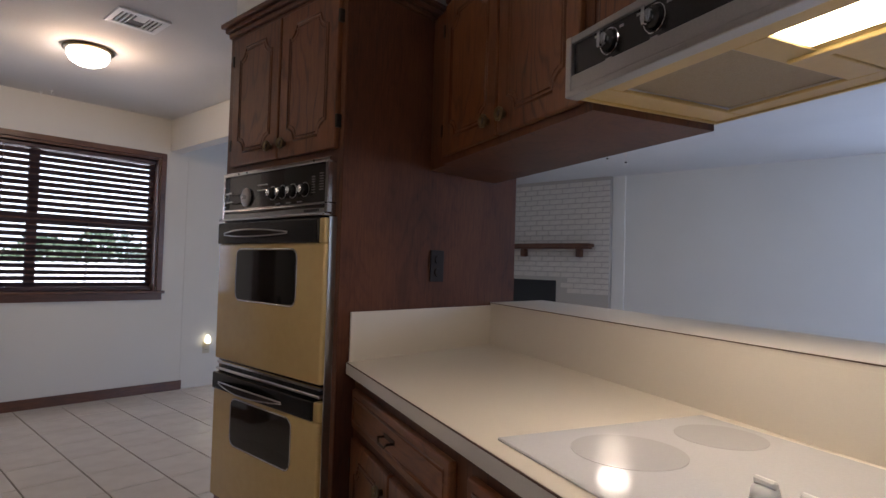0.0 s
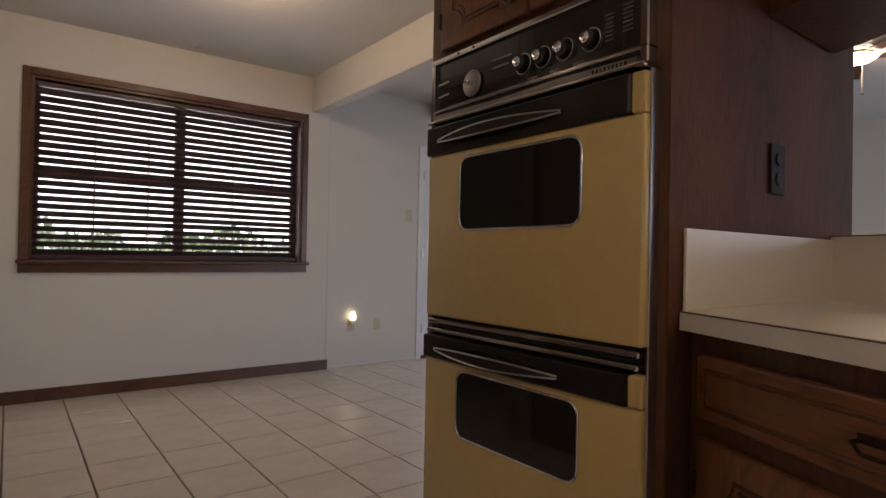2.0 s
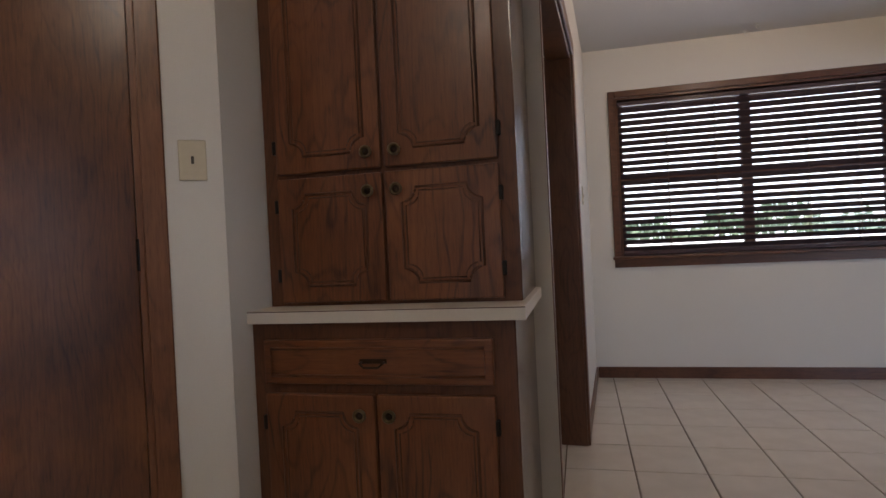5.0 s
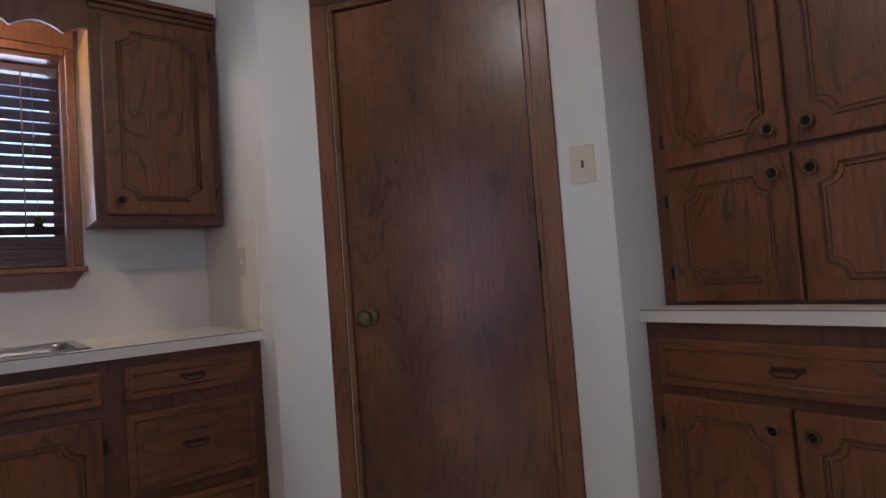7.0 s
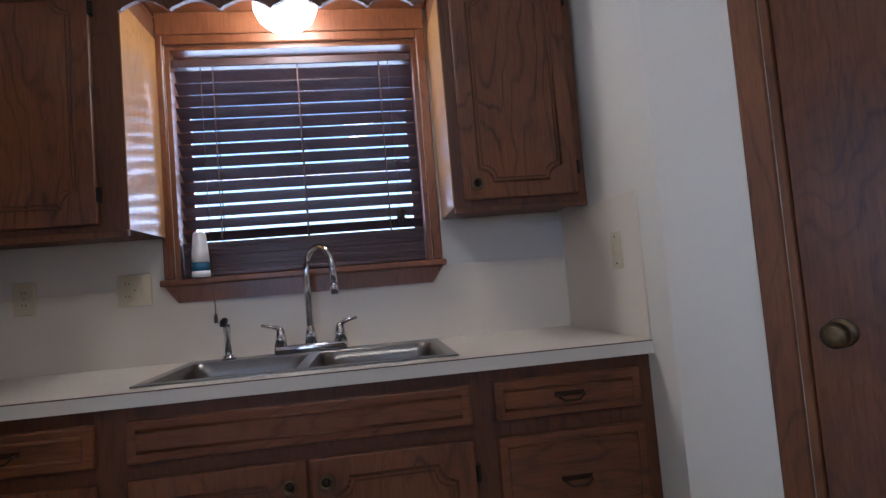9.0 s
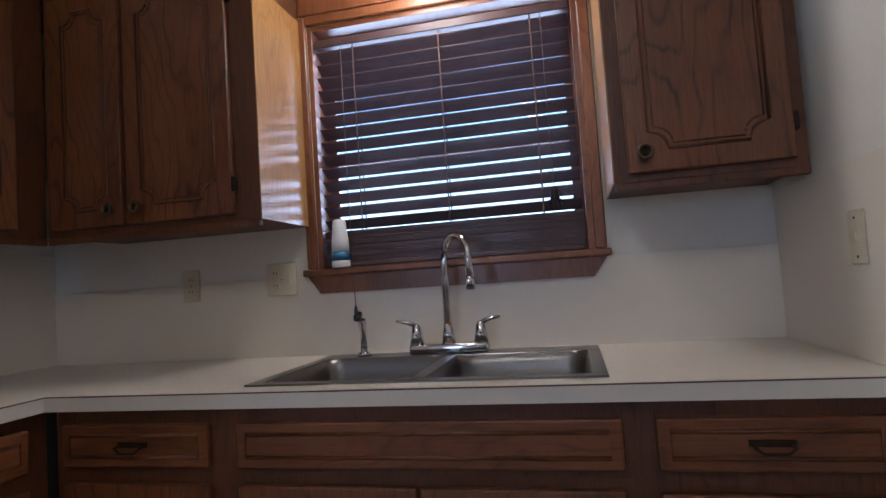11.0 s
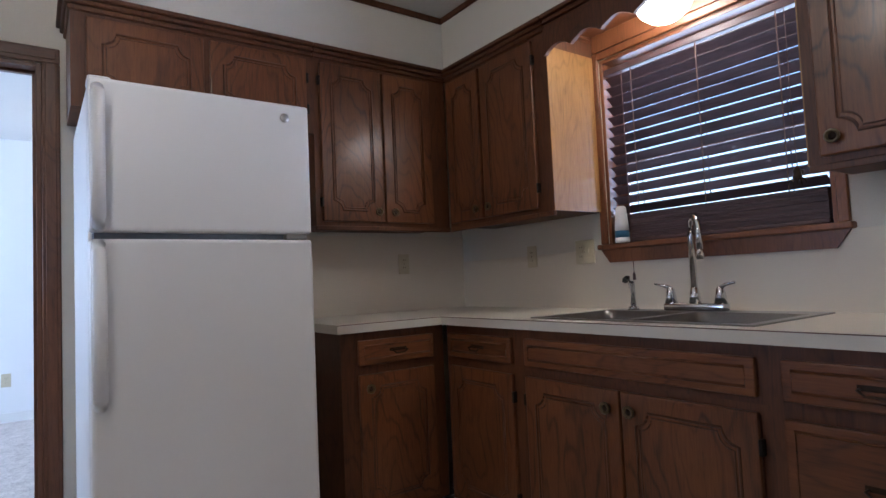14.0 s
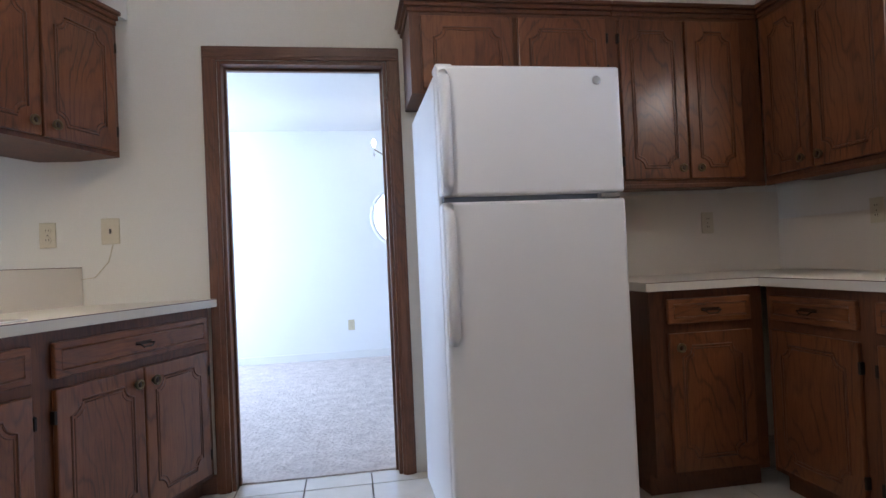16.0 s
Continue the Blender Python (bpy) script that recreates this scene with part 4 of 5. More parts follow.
# ---- wall plates ----
def plate(name, m, w, h, label, category, holes):
    t = thing(name, m, label, category)
    part("cover", box(-w / 2, w / 2, -0.006, 0, -h / 2, h / 2, 0.003, 2), IVORY, t)
    for kind_, x, z in holes:
        if kind_ == "o":
            o = part("socket", lathe([(0.0, 0), (0.016, 0), (0.0155, -0.003), (0.0, -0.003)], 14, "y", (x, -0.005, z)), IVORY, t)
            for dx in (-0.006, 0.006):
                part("slot", box(x + dx - 0.0012, x + dx + 0.0012, -0.009, -0.0078, z - 0.003, z + 0.005), DARK_SLOT, o)
        else:
            part("toggle", prism([(x - 0.004, z - 0.011), (x + 0.004, z - 0.011), (x + 0.004, z + 0.011), (x - 0.004, z + 0.011)], -0.011, -0.005), IVORY if kind_ == "s" else DARK_SLOT, t)
    for z in (-h * 0.36, h * 0.36) if holes and holes[0][0] == "s" else (0,):
        part("screw", lathe([(0.0, 0), (0.003, 0), (0.0025, -0.0015), (0.0, -0.0015)], 8, "y", (0, -0.006, z)), DARK_SLOT, t)
    return t


DUP = (("o", 0, 0.022), ("o", 0, -0.022))
plate("outlet", pose(XW + 0.006, -0.742, 1.185, 0, 0, 90), 0.07, 0.115, "ivory duplex outlet on the backsplash", "outlet", DUP)
plate("outlet", pose(-2.325, YB + 0.006, 1.185, 0, 0, 180), 0.07, 0.115, "ivory duplex outlet over the corner counter", "outlet", DUP)
plate("switch_plate", pose(XW + 0.006, -0.378, 1.187, 0, 0, 90), 0.116, 0.115, "ivory double plate beside the sink window", "switch", (("o", -0.023, 0.022), ("o", -0.023, -0.022), ("s", 0.023, 0)))
plate("switch_plate", pose(-2.27, YN - 0.006, 1.178, 0, 0, 0), 0.07, 0.115, "ivory switch plate on the wall at the counter end", "switch", (("s", 0, 0),))
plate("light_switch", DG @ pose(1.11, 0, 1.375), 0.075, 0.118, "ivory light switch beside the closet door", "switch", (("d", 0, 0),))
plate("outlet", pose(2.66, YD, 0.375), 0.07, 0.115, "ivory outlet carrying a night light", "outlet", DUP)
plate("outlet", pose(2.935, YD, 0.375), 0.07, 0.115, "ivory outlet on the dining wall", "outlet", DUP)
plate("light_switch", pose(3.27, YD, 1.40), 0.07, 0.115, "ivory light switch beside the glazed door", "switch", (("s", 0, 0),))
plate("light_switch", WD @ pose(0.0, 0.62, 1.36, 0, 0, 90), 0.07, 0.115, "ivory light switch on the dining wall", "switch", (("s", 0, 0),))
plate("outlet", pose(0.955, YB, 1.24, 0, 0, 180), 0.07, 0.115, "white outlet on the back wall", "outlet", DUP)
plate("phone_jack", pose(0.69, YB, 1.25, 0, 0, 180), 0.08, 0.12, "ivory telephone wall plate", "phone jack", (("d", 0, 0),))
plate("outlet", pose(-0.38, FY, 0.375, 0, 0, 180), 0.07, 0.115, "ivory outlet low on the front room wall", "outlet", DUP)
nl = thing("night_light", pose(2.66, YD - 0.009, 0.40), "lit faceted night light in the outlet", "night light")
part("base", box(-0.02, 0.02, -0.025, 0, -0.03, 0.02, 0.005), IVORY, nl)
part("shade", lathe([(0.0, 0.02), (0.018, 0.02), (0.03, 0.035), (0.028, 0.06), (0.02, 0.085), (0.006, 0.10), (0.0, 0.10)], 8, "z", (0, -0.03, 0)), NIGHT_GLASS, nl, "glowing faceted shade")
wire = thing("telephone_line", pose(0, 0, 0), "thin cream telephone line hanging on the back wall", "telephone line")
part("wire", tube([(0.68, YB + 0.006, 1.19), (0.70, YB + 0.008, 1.11), (0.76, YB + 0.01, 1.04), (0.84, YB + 0.01, 1.03), (0.91, YB + 0.01, 1.045), (0.95, YB + 0.008, 1.07)], 0.0022, 6), IVORY, wire)

# ---- refrigerator ----
FR = pose(-0.715, -0.44, 0, 0, 0, 180)
f = thing("refrigerator", FR, "white top-freezer refrigerator with moulded handles", "refrigerator")
part("cabinet_body", box(0.0, 0.675, 0.075, 0.78, 0.02, 1.712, 0.008, 2), FRIDGE, f)
part("freezer_door", box(0.0, 0.675, 0.0, 0.065, 1.266, 1.724, 0.012, 3), FRIDGE, f)
part("fridge_door", box(0.0, 0.675, 0.0, 0.065, 0.10, 1.246, 0.012, 3), FRIDGE, f)
part("gasket", box(0.012, 0.663, 0.03, 0.075, 1.243, 1.269), GREY_GASKET, f)
part("kick_grille", box(0.01, 0.665, 0.05, 0.075, 0.02, 0.095), GREY_GASKET, f)
part("hinge_cover", box(0.58, 0.655, 0.0, 0.05, 1.247, 1.265, 0.003), STEEL, f)
part("top_hinge", box(0.0, 0.06, 0.02, 0.10, 1.712, 1.734, 0.004), FRIDGE, f)
for za, zb in ((1.275, 1.70), (0.755, 1.238)):
    hb = tube([(0.022, 0.0, za + 0.01), (0.02, -0.036, za + 0.03), (0.02, -0.044, (za + zb) / 2), (0.02, -0.036, zb - 0.03), (0.022, 0.0, zb - 0.01)], [0.018, 0.019, 0.018, 0.019, 0.018], 12)
    part("handle", hb, FRIDGE, f, "", True)
part("badge", lathe([(0.0, 0), (0.016, 0), (0.015, -0.003), (0.0, -0.0035)], 20, "y", (0.585, 0, 1.672)), STEEL, f, "round metal badge", True)
for x in (0.06, 0.615):
    for y in (0.13, 0.72):
        part("foot", lathe([(0.0, 0), (0.02, 0), (0.018, 0.022), (0.0, 0.022)], 10, "z", (x, y, 0)), BLACK, f)

# ---- pantry cabinets in the niche ----
PG = "pantry cabinets"
c = cabinet("pantry_cabinet", pose(-1.038, 2.042, 0), 0.826, 0, CT - 0.04, 0.612, "dark stained wooden lower pantry cabinet with drawer", PG, True)
drawer(c, 0.045, 0.765, 0.69, 0.825)
cab_door(c, 0.045, 0.402, 0.115, 0.66, "rt", "l")
cab_door(c, 0.41, 0.765, 0.115, 0.66, "lt", "r")
part("side_panel", box(0.826, 0.830, 0.0, 0.612, 0.0, CT - 0.042), SIDE_GLOSS, c, "varnished dark side panel")
p = thing("pantry_counter", pose(0, 0, 0), "cream laminate ledge between the pantry cabinets", "countertop")
part("top", box(-1.04, -0.176, 2.019, 2.66, CT - 0.038, CT, 0.001), LAMINATE, p)
part("front_edge", box(-1.04, -0.176, 2.015, 2.019, CT - 0.038, CT - 0.0015), LAMINATE_EDGE, p)
part("edge_seam", box(-1.04, -0.176, 2.0145, 2.0165, CT - 0.0035, CT - 0.0008), CORD, p)
c = cabinet("pantry_cabinet", pose(-1.038, 2.165, 0), 0.838, CT, 2.30, 0.49, "tall dark stained wooden upper pantry cabinet with four doors", PG, False, True, False, "r")
part("side_panel", box(0.838, 0.842, 0.0, 0.49, CT + 0.001, 2.30), SIDE_GLOSS, c, "varnished dark side panel")
cab_door(c, 0.05, 0.415, CT + 0.012, 1.335, "rt", "l")
cab_door(c, 0.425, 0.788, CT + 0.012, 1.335, "lt", "r")
cab_door(c, 0.05, 0.415, 1.35, 2.27, "rb", "l")
cab_door(c, 0.425, 0.788, 1.35, 2.27, "lb", "r")

# ---- oven tower ----
TW = pose(1.20, 1.83, 0, 0, 0, -90)
tw = thing("oven_cabinet", TW, "tall dark stained wooden oven cabinet", "cabinet")
part("body", box(0.0, 0.79, 0.0, 0.965, 0.0, 2.17), CABINET_FRAME, tw)
part("side_panel", box(0.79, 0.794, 0.0, 0.968, 0.0, 2.17), TOWER_SHADED_SIDE, tw, "wooden side panel with its shade put into the colour")
crown(tw, 0, 0.794, 2.17, 0.968, True, True)
cab_door(tw, 0.065, 0.415, 1.615, 2.145, "rb", "l")
cab_door(tw, 0.425, 0.77, 1.615, 2.145, "lb", "r")
drawer(tw, 0.06, 0.765, 0.06, 0.26)
ov = thing("double_oven", TW, "harvest gold double wall oven with black and chrome trim", "oven")
part("chassis", box(0.04, 0.745, -0.012, 0.0, 0.28, 1.40), BLACK, ov)
cp = part("control_panel", prism([(0.05, 1.405), (0.756, 1.405), (0.756, 1.578), (0.05, 1.578)], -0.024, 0.0), PANEL_BLACK, ov, "black control panel")
fb = bmesh.new()
for b in ((0.044, 0.766, 1.571, 1.586), (0.044, 0.766, 1.430, 1.440), (0.044, 0.060, 1.402, 1.571), (0.746, 0.766, 1.402, 1.571)):
    bm_box(fb, b[0], b[1], -0.036, 0.0, b[2], b[3], 0.003)
part("chrome_frame", fb, CHROME, cp, "chrome frame")
for y in (1.414, 1.350, 1.284, 1.209):
    x = 1.83 - y
    k = part("control_knob", lathe([(0.0, 0), (0.020, 0), (0.019, -0.016), (0.013, -0.020), (0.0, -0.021)], 18, "y", (x, -0.028, 1.487)), BLACK, cp, "black knob with chrome cap", True)
    part("cap", lathe([(0.0, 0), (0.0125, 0), (0.012, -0.004), (0.0, -0.005)], 16, "y", (x, -0.049, 1.487)), CHROME, cp, "chrome cap", True)
part("clock", lathe([(0.0, 0), (0.036, 0), (0.036, -0.004), (0.030, -0.006), (0.0, -0.006)], 24, "y", (0.225, -0.028, 1.483)), STEEL, cp, "round metal clock dial", True)
part("clock_knob", lathe([(0.0, 0), (0.008, 0), (0.007, -0.018), (0.0, -0.019)], 12, "y", (0.225, -0.034, 1.483)), CHROME, cp, "", True)
for y in (1.414, 1.350, 1.284, 1.209):
    part("dial_ring", tube([(1.83 - y + 0.025 * math.cos(radians(a)), -0.0285, 1.487 + 0.025 * math.sin(radians(a))) for a in range(0, 360, 15)], 0.0012, 6, None, True), STEEL, cp, "thin printed ring")
for k in range(7):
    part("printed_mark", box(0.655, 0.675, -0.0248, -0.024, 1.527 - 0.009 * k, 1.530 - 0.009 * k), STEEL, cp)
    part("printed_mark", box(0.70, 0.722, -0.0248, -0.024, 1.535 - 0.009 * k, 1.538 - 0.009 * k), STEEL, cp)
for z in (1.465, 1.50):
    part("timer_lever", tube([(0.095, -0.028, z), (0.097, -0.045, z), (0.15, -0.047, z + 0.002)], 0.0035, 6), CHROME, cp)
for x0, x1, z in ((0.30, 0.37, 1.525), (0.30, 0.36, 1.505), (0.43, 0.46, 1.447), (0.50, 0.53, 1.447), (0.57, 0.60, 1.447)):
    part("printed_mark", box(x0, x1, -0.0248, -0.024, z - 0.002, z + 0.002), STEEL, cp)


def rounded_rect(x0, x1, z0, z1, r, n=5):
    pts = []
    for cx, cz, a0 in ((x1 - r, z1 - r, 0), (x0 + r, z1 - r, 90), (x0 + r, z0 + r, 180), (x1 - r, z0 + r, 270)):
        pts += [(cx + r * math.cos(radians(a0 + 90 * k / n)), cz + r * math.sin(radians(a0 + 90 * k / n))) for k in range(n + 1)]
    return pts


def oven_door(zt, z_strip, zb, wz0, wz1):
    d = part("oven_door", box(0.05, 0.768, -0.045, -0.012, zb, z_strip, 0.009, 3), GOLD, ov, "harvest gold enamel door", True)
    part("door_end", box(0.735, 0.768, -0.045, -0.012, z_strip, zt, 0.006, 2), GOLD, d)
    part("handle_strip", box(0.046, 0.735, -0.05, -0.012, z_strip, zt, 0.005, 2), BLACK, d, "black handle strip")
    zc = (zt + z_strip) / 2
    # leaf-shaped pull: a bowed dark blade with a thin chrome rim
    leaf = [(0.105 + 0.455 * u, zc - 0.004 + sg * 0.013 * math.sin(math.pi * (0.04 + 0.92 * u)) ** 0.8, -0.052 - 0.026 * math.sin(math.pi * u)) for sg, us in ((1, range(0, 13)), (-1, range(12, -1, -1))) for u in (k / 12 for k in us)]
    blade = bmesh.new()
    fa_, ba_ = [blade.verts.new((x, y - 0.002, z)) for x, z, y in leaf], [blade.verts.new((x, y + 0.003, z)) for x, z, y in leaf]
    m_ = len(leaf)
    for k in range(12):
        blade.faces.new((fa_[k], fa_[k + 1], fa_[m_ - 2 - k], fa_[m_ - 1 - k]))
        blade.faces.new((ba_[k], ba_[k + 1], ba_[m_ - 2 - k], ba_[m_ - 1 - k]))
    for k in range(m_):
        j = (k + 1) % m_
        blade.faces.new((fa_[k], fa_[j], ba_[j], ba_[k]))
    part("handle", blade, BROWN_PLASTIC, d, "dark leaf-shaped handle with a chrome rim")
    part("handle_rim", tube([(x, y - 0.001, z) for x, z, y in leaf], 0.0024, 6, None, True), STEEL, d, "thin chrome rim", True)
    part("window", prism(rounded_rect(0.205, 0.612, wz0, wz1, 0.03), -0.0475, -0.044), DARK_GLASS, d, "dark oven glass")
    rim_pts = [(x, -0.046, z) for x, z in rounded_rect(0.201, 0.616, wz0 - 0.004, wz1 + 0.004, 0.034)]
    part("window_rim", tube(rim_pts, 0.0034, 6, None, True), CHROME, d, "chrome rim", True)
    return d


oven_door(1.385, 1.302, 0.842, 1.088, 1.278)
oven_door(0.787, 0.722, 0.30, 0.532, 0.703)
part("vent_trim", bm_box(box(0.04, 0.75, -0.03, 0.0, 0.818, 0.832, 0.003), 0.04, 0.75, -0.034, 0.0, 0.793, 0.805, 0.003), CHROME, ov, "chrome vent trim")
part("upper_trim", box(0.046, 0.766, -0.050, -0.012, 1.392, 1.402, 0.004, 2), CHROME, ov)
part("vent_lip", prism([(0.06, 1.404), (0.74, 1.404), (0.74, 1.418), (0.55, 1.421), (0.30, 1.417), (0.06, 1.422)], -0.034, -0.024), STEEL, ov, "dented metal vent lip")
for k in range(9):
    part("vent_slot", box(0.63 + 0.010 * k, 0.635 + 0.010 * k, -0.0352, -0.034, 1.407, 1.416), BLACK, ov)
for x in (0.17, 0.235, 0.68):
    part("screw", lathe([(0.0, 0), (0.004, 0), (0.003, -0.002), (0.0, -0.002)], 8, "y", (x, -0.036, 1.578)), BLACK, ov)
part("side_trim", box(0.768, 0.772, -0.03, 0.0, 0.28, 1.39, 0.001), STEEL, ov)
o = thing("outlet", pose(1.655, 1.034, 1.238), "dark brown duplex outlet on the oven cabinet side", "outlet")
part("cover", box(-0.037, 0.037, -0.006, 0, -0.06, 0.06, 0.003, 2), BROWN_PLASTIC, o)
for z in (0.024, -0.024):
    part("socket", lathe([(0.0, 0), (0.017, 0), (0.016, -0.004), (0.0, -0.004)], 14, "y", (0, -0.006, z)), BROWN_PLASTIC, o)

# ---- breakfast counter with cooktop, wall cabinets and hood ----
def pen(x, y=0.0, z=0.0):
    return PEN @ pose(x, y, z)


PB = "breakfast counter cabinets"
L = 2.55
for x0, w, kind_ in ((0.0, 0.82, "d"), (0.82, 0.88, "d"), (1.70, 0.86, "d")):
    c = cabinet("base_cabinet", pen(x0, 0.03), w, 0, CT - 0.04, 0.56, "dark stained wooden base cabinet under the breakfast counter", PB, True)
    drawer(c, 0.04, w - 0.04, 0.715, 0.835)
    cab_door(c, 0.04, w / 2 - 0.004, 0.115, 0.68, "rt", "l")
    cab_door(c, w / 2 + 0.004, w - 0.04, 0.115, 0.68, "lt", "r")


def slab(outline, z0, z1, bevel=0.0):
    """A plan outline with thickness."""
    bm = bmesh.new()
    a = [bm.verts.new((x, y, z0)) for x, y in outline]
    b = [bm.verts.new((x, y, z1)) for x, y in outline]
    bm.faces.new(a), bm.faces.new(b)
    for i in range(len(a)):
        j = (i + 1) % len(a)
        bm.faces.new((a[i], a[j], b[j], b[i]))
    bmesh.ops.recalc_face_normals(bm, faces=bm.faces)
    return bm


t23 = math.tan(radians(23))
def wall_x(y):
    """Length along the counter at which it meets the back wall, for a depth y."""
    return (1.038 - YB) / math.cos(radians(23)) - y * t23 - 0.004


def tower_x(y):
    """Length at which the counter meets the oven cabinet's side."""
    return -y * t23 + 0.006


pc = thing("breakfast_counter", PEN, "cream laminate counter with raised serving ledge", "countertop")
part("top", slab([(tower_x(0), 0), (wall_x(0), 0), (wall_x(0.56), 0.56), (tower_x(0.70), 0.70)], CT - 0.038, CT), LAMINATE, pc)
part("front_edge", slab([(tower_x(0), -0.003), (wall_x(0), -0.003), (wall_x(0), 0.0), (tower_x(0), 0.0)], CT - 0.038, CT - 0.0015), LAMINATE_EDGE, pc)
def ledge_y(x, back=0.0):
    """The serving ledge narrows the counter towards the back wall."""
    return 0.679 - 0.058 * x + back


def strip(f0, f1, z0, z1):
    a0, a1 = tower_x(ledge_y(-0.3, f0)), wall_x(ledge_y(2.3, f0))
    b0, b1 = tower_x(ledge_y(-0.3, f1)), wall_x(ledge_y(2.3, f1))
    return slab([(a0, ledge_y(a0, f0)), (a1, ledge_y(a1, f0)), (b1, ledge_y(b1, f1)), (b0, ledge_y(b0, f1))], z0, z1)


part("edge_seam", slab([(tower_x(0), -0.0035), (wall_x(0), -0.0035), (wall_x(0), -0.0005), (tower_x(0), -0.0005)], CT - 0.0035, CT - 0.0008), CORD, pc)
part("ledge_seam", strip(-0.001, 0.0005, 1.0865, 1.089), CORD, pc)
part("backsplash", strip(0.0, 0.02, CT, 1.074), LAMINATE, pc)
part("ledge", strip(0.0005, 0.36, 1.074, 1.09), LAMINATE, pc, "raised laminate ledge")
part("end_splash", box(1.247, 2.0, 1.026, 1.0335, CT, 1.078, 0.001), LAMINATE, pc, "", False, PEN.inverted())
part("end_splash", box(1.03, 1.2, YB + 0.0005, YB + 0.004, CT, 1.005, 0.001), WALL, pc, "", False, PEN.inverted())
half = solid("wall_breakfast_counter", strip(0.02, 0.12, 0, 1.073), WALL, "painted low wall behind the breakfast counter", "wall", m=PEN)

ck = thing("cooktop", pen(0.912, 0.045, CT), "white glass electric cooktop set in the counter", "cooktop")
part("glass_top", box(0, 0.77, 0, 0.53, 0.0, 0.006, 0.002), COOK_GLASS, ck)
for x, y, r in ((0.15, 0.18, 0.10), (0.14, 0.42, 0.085), (0.62, 0.13, 0.075), (0.60, 0.40, 0.10)):
    part("burner", lathe([(0.0, 0.0062), (r, 0.0062), (r, 0.0067), (0.0, 0.0067)], 32, "z", (x, y, 0)), BURNER, ck)
for x in (0.385, 0.455, 0.525, 0.595):
    y = 0.215
    k = part("control_knob", lathe([(0.0, 0.006), (0.021, 0.006), (0.018, 0.024), (0.0, 0.026)], 16, "z", (x, y, 0)), WHITE_PAINT, ck, "white knob", True)
    part("grip", box(x - 0.018, x + 0.018, y - 0.005, y + 0.005, 0.024, 0.036, 0.003), WHITE_PAINT, k)

HX0, HX1 = 0.83, 1.59
for x0, x1, za, n in ((0.012, HX0 - 0.004, 1.598, 2), (HX0, HX1, 1.745, 2), (HX1 + 0.004, 2.375, 1.575, 2)):
    w = x1 - x0
    c = cabinet("wall_cabinet", pen(x0, 0.32), w, za, 2.17, 0.38, "dark stained wooden wall cabinet over the breakfast counter" if za < 1.7 else "short dark wooden cabinet over the hood", PB, False, True, False)
    if x0 < 0.1:
        part("filler", slab([(tower_x(0.335) + 0.002, 0.335), (0.011, 0.335), (0.011, 0.70), (tower_x(0.70) + 0.002, 0.70)], za, 2.17), CABINET_FRAME, c, "", False, pose(-x0, -0.32, 0))
    cab_door(c, 0.03, w / 2 - 0.005, za + 0.02, 2.15, "rb", "l")
    cab_door(c, w / 2 + 0.005, w - 0.03, za + 0.02, 2.15, "lb", "r")
solid("soffit", slab([(tower_x(0.33), 0.33), (wall_x(0.33), 0.33), (wall_x(0.70), 0.70), (tower_x(0.70), 0.70)], 2.234, ZC), WALL, "painted soffit over the breakfast counter cabinets", "wall", m=PEN)

hd = thing("range_hood", pen(HX0, 0.0), "harvest gold range hood with a lit lens and chrome trim", "range hood")
W = HX1 - HX0
HB, HT, HY0, HY1 = 1.612, 1.742, 0.245, 0.70          # underside, top, front and back of the hood
shell = bmesh.new()
for b in ((0, W, HY1 - 0.01, HY1, HB, HT), (0, 0.012, HY0 + 0.026, HY1 - 0.01, HB, HT), (W - 0.012, W, HY0 + 0.026, HY1 - 0.01, HB, HT), (0.012, W - 0.012, HY0 + 0.026, HY1 - 0.01, HT - 0.01, HT)):
    bm_box(shell, *b, 0.003, 2)
part("shell", shell, HOOD_PAINT, hd)
for nm, b in (("side_rail", (0.012, 0.085, HY0 + 0.026, HY1 - 0.01)), ("side_rail", (W - 0.06, W - 0.012, HY0 + 0.026, HY1 - 0.01)), ("front_rail", (0.085, W - 0.06, HY0 + 0.026, 0.325)),
              ("back_rail", (0.085, W - 0.06, 0.64, HY1 - 0.01)), ("middle_rail", (0.35, 0.415, 0.325, 0.64))):
    part(nm, box(*b, HB + 0.004, HB + 0.014, 0.003, 2), HOOD_PAINT, hd)
part("filter_well", box(0.085, 0.35, 0.325, 0.64, HB + 0.04, HB + 0.045), HOOD_PAINT, hd)
part("lamp_panel", box(0.415, W - 0.06, 0.425, 0.64, HB + 0.007, HB + 0.014, 0.002), HOOD_PAINT, hd)
# Raised strip stands in for a streak of reflected lamp light.
part("reflection_strip", box(0.36, W - 0.06, 0.446, 0.472, HB - 0.002, HB + 0.008, 0.004, 2), HOOD_PAINT, hd)
part("grease_filter", box(0.085, 0.35, 0.325, 0.64, HB + 0.012, HB + 0.022, 0.002), FILTER, hd, "woven metal grease filter")
part("filter_frame", groove(0.085, 0.35, 0.325, 0.64, 0.006, 0, 0, 0.004), STEEL, hd, "thin metal filter frame", False, pose(0, 0, HB + 0.012, -90))
part("lamp_lens", box(0.42, W - 0.065, 0.33, 0.42, HB + 0.003, HB + 0.012, 0.003), HOOD_GLASS, hd, "glowing lamp lens")
part("front_panel", box(0.012, W - 0.012, HY0 + 0.008, HY0 + 0.026, HB + 0.044, HT - 0.012, 0.002), BLACK, hd, "black control panel")
trims = bmesh.new()
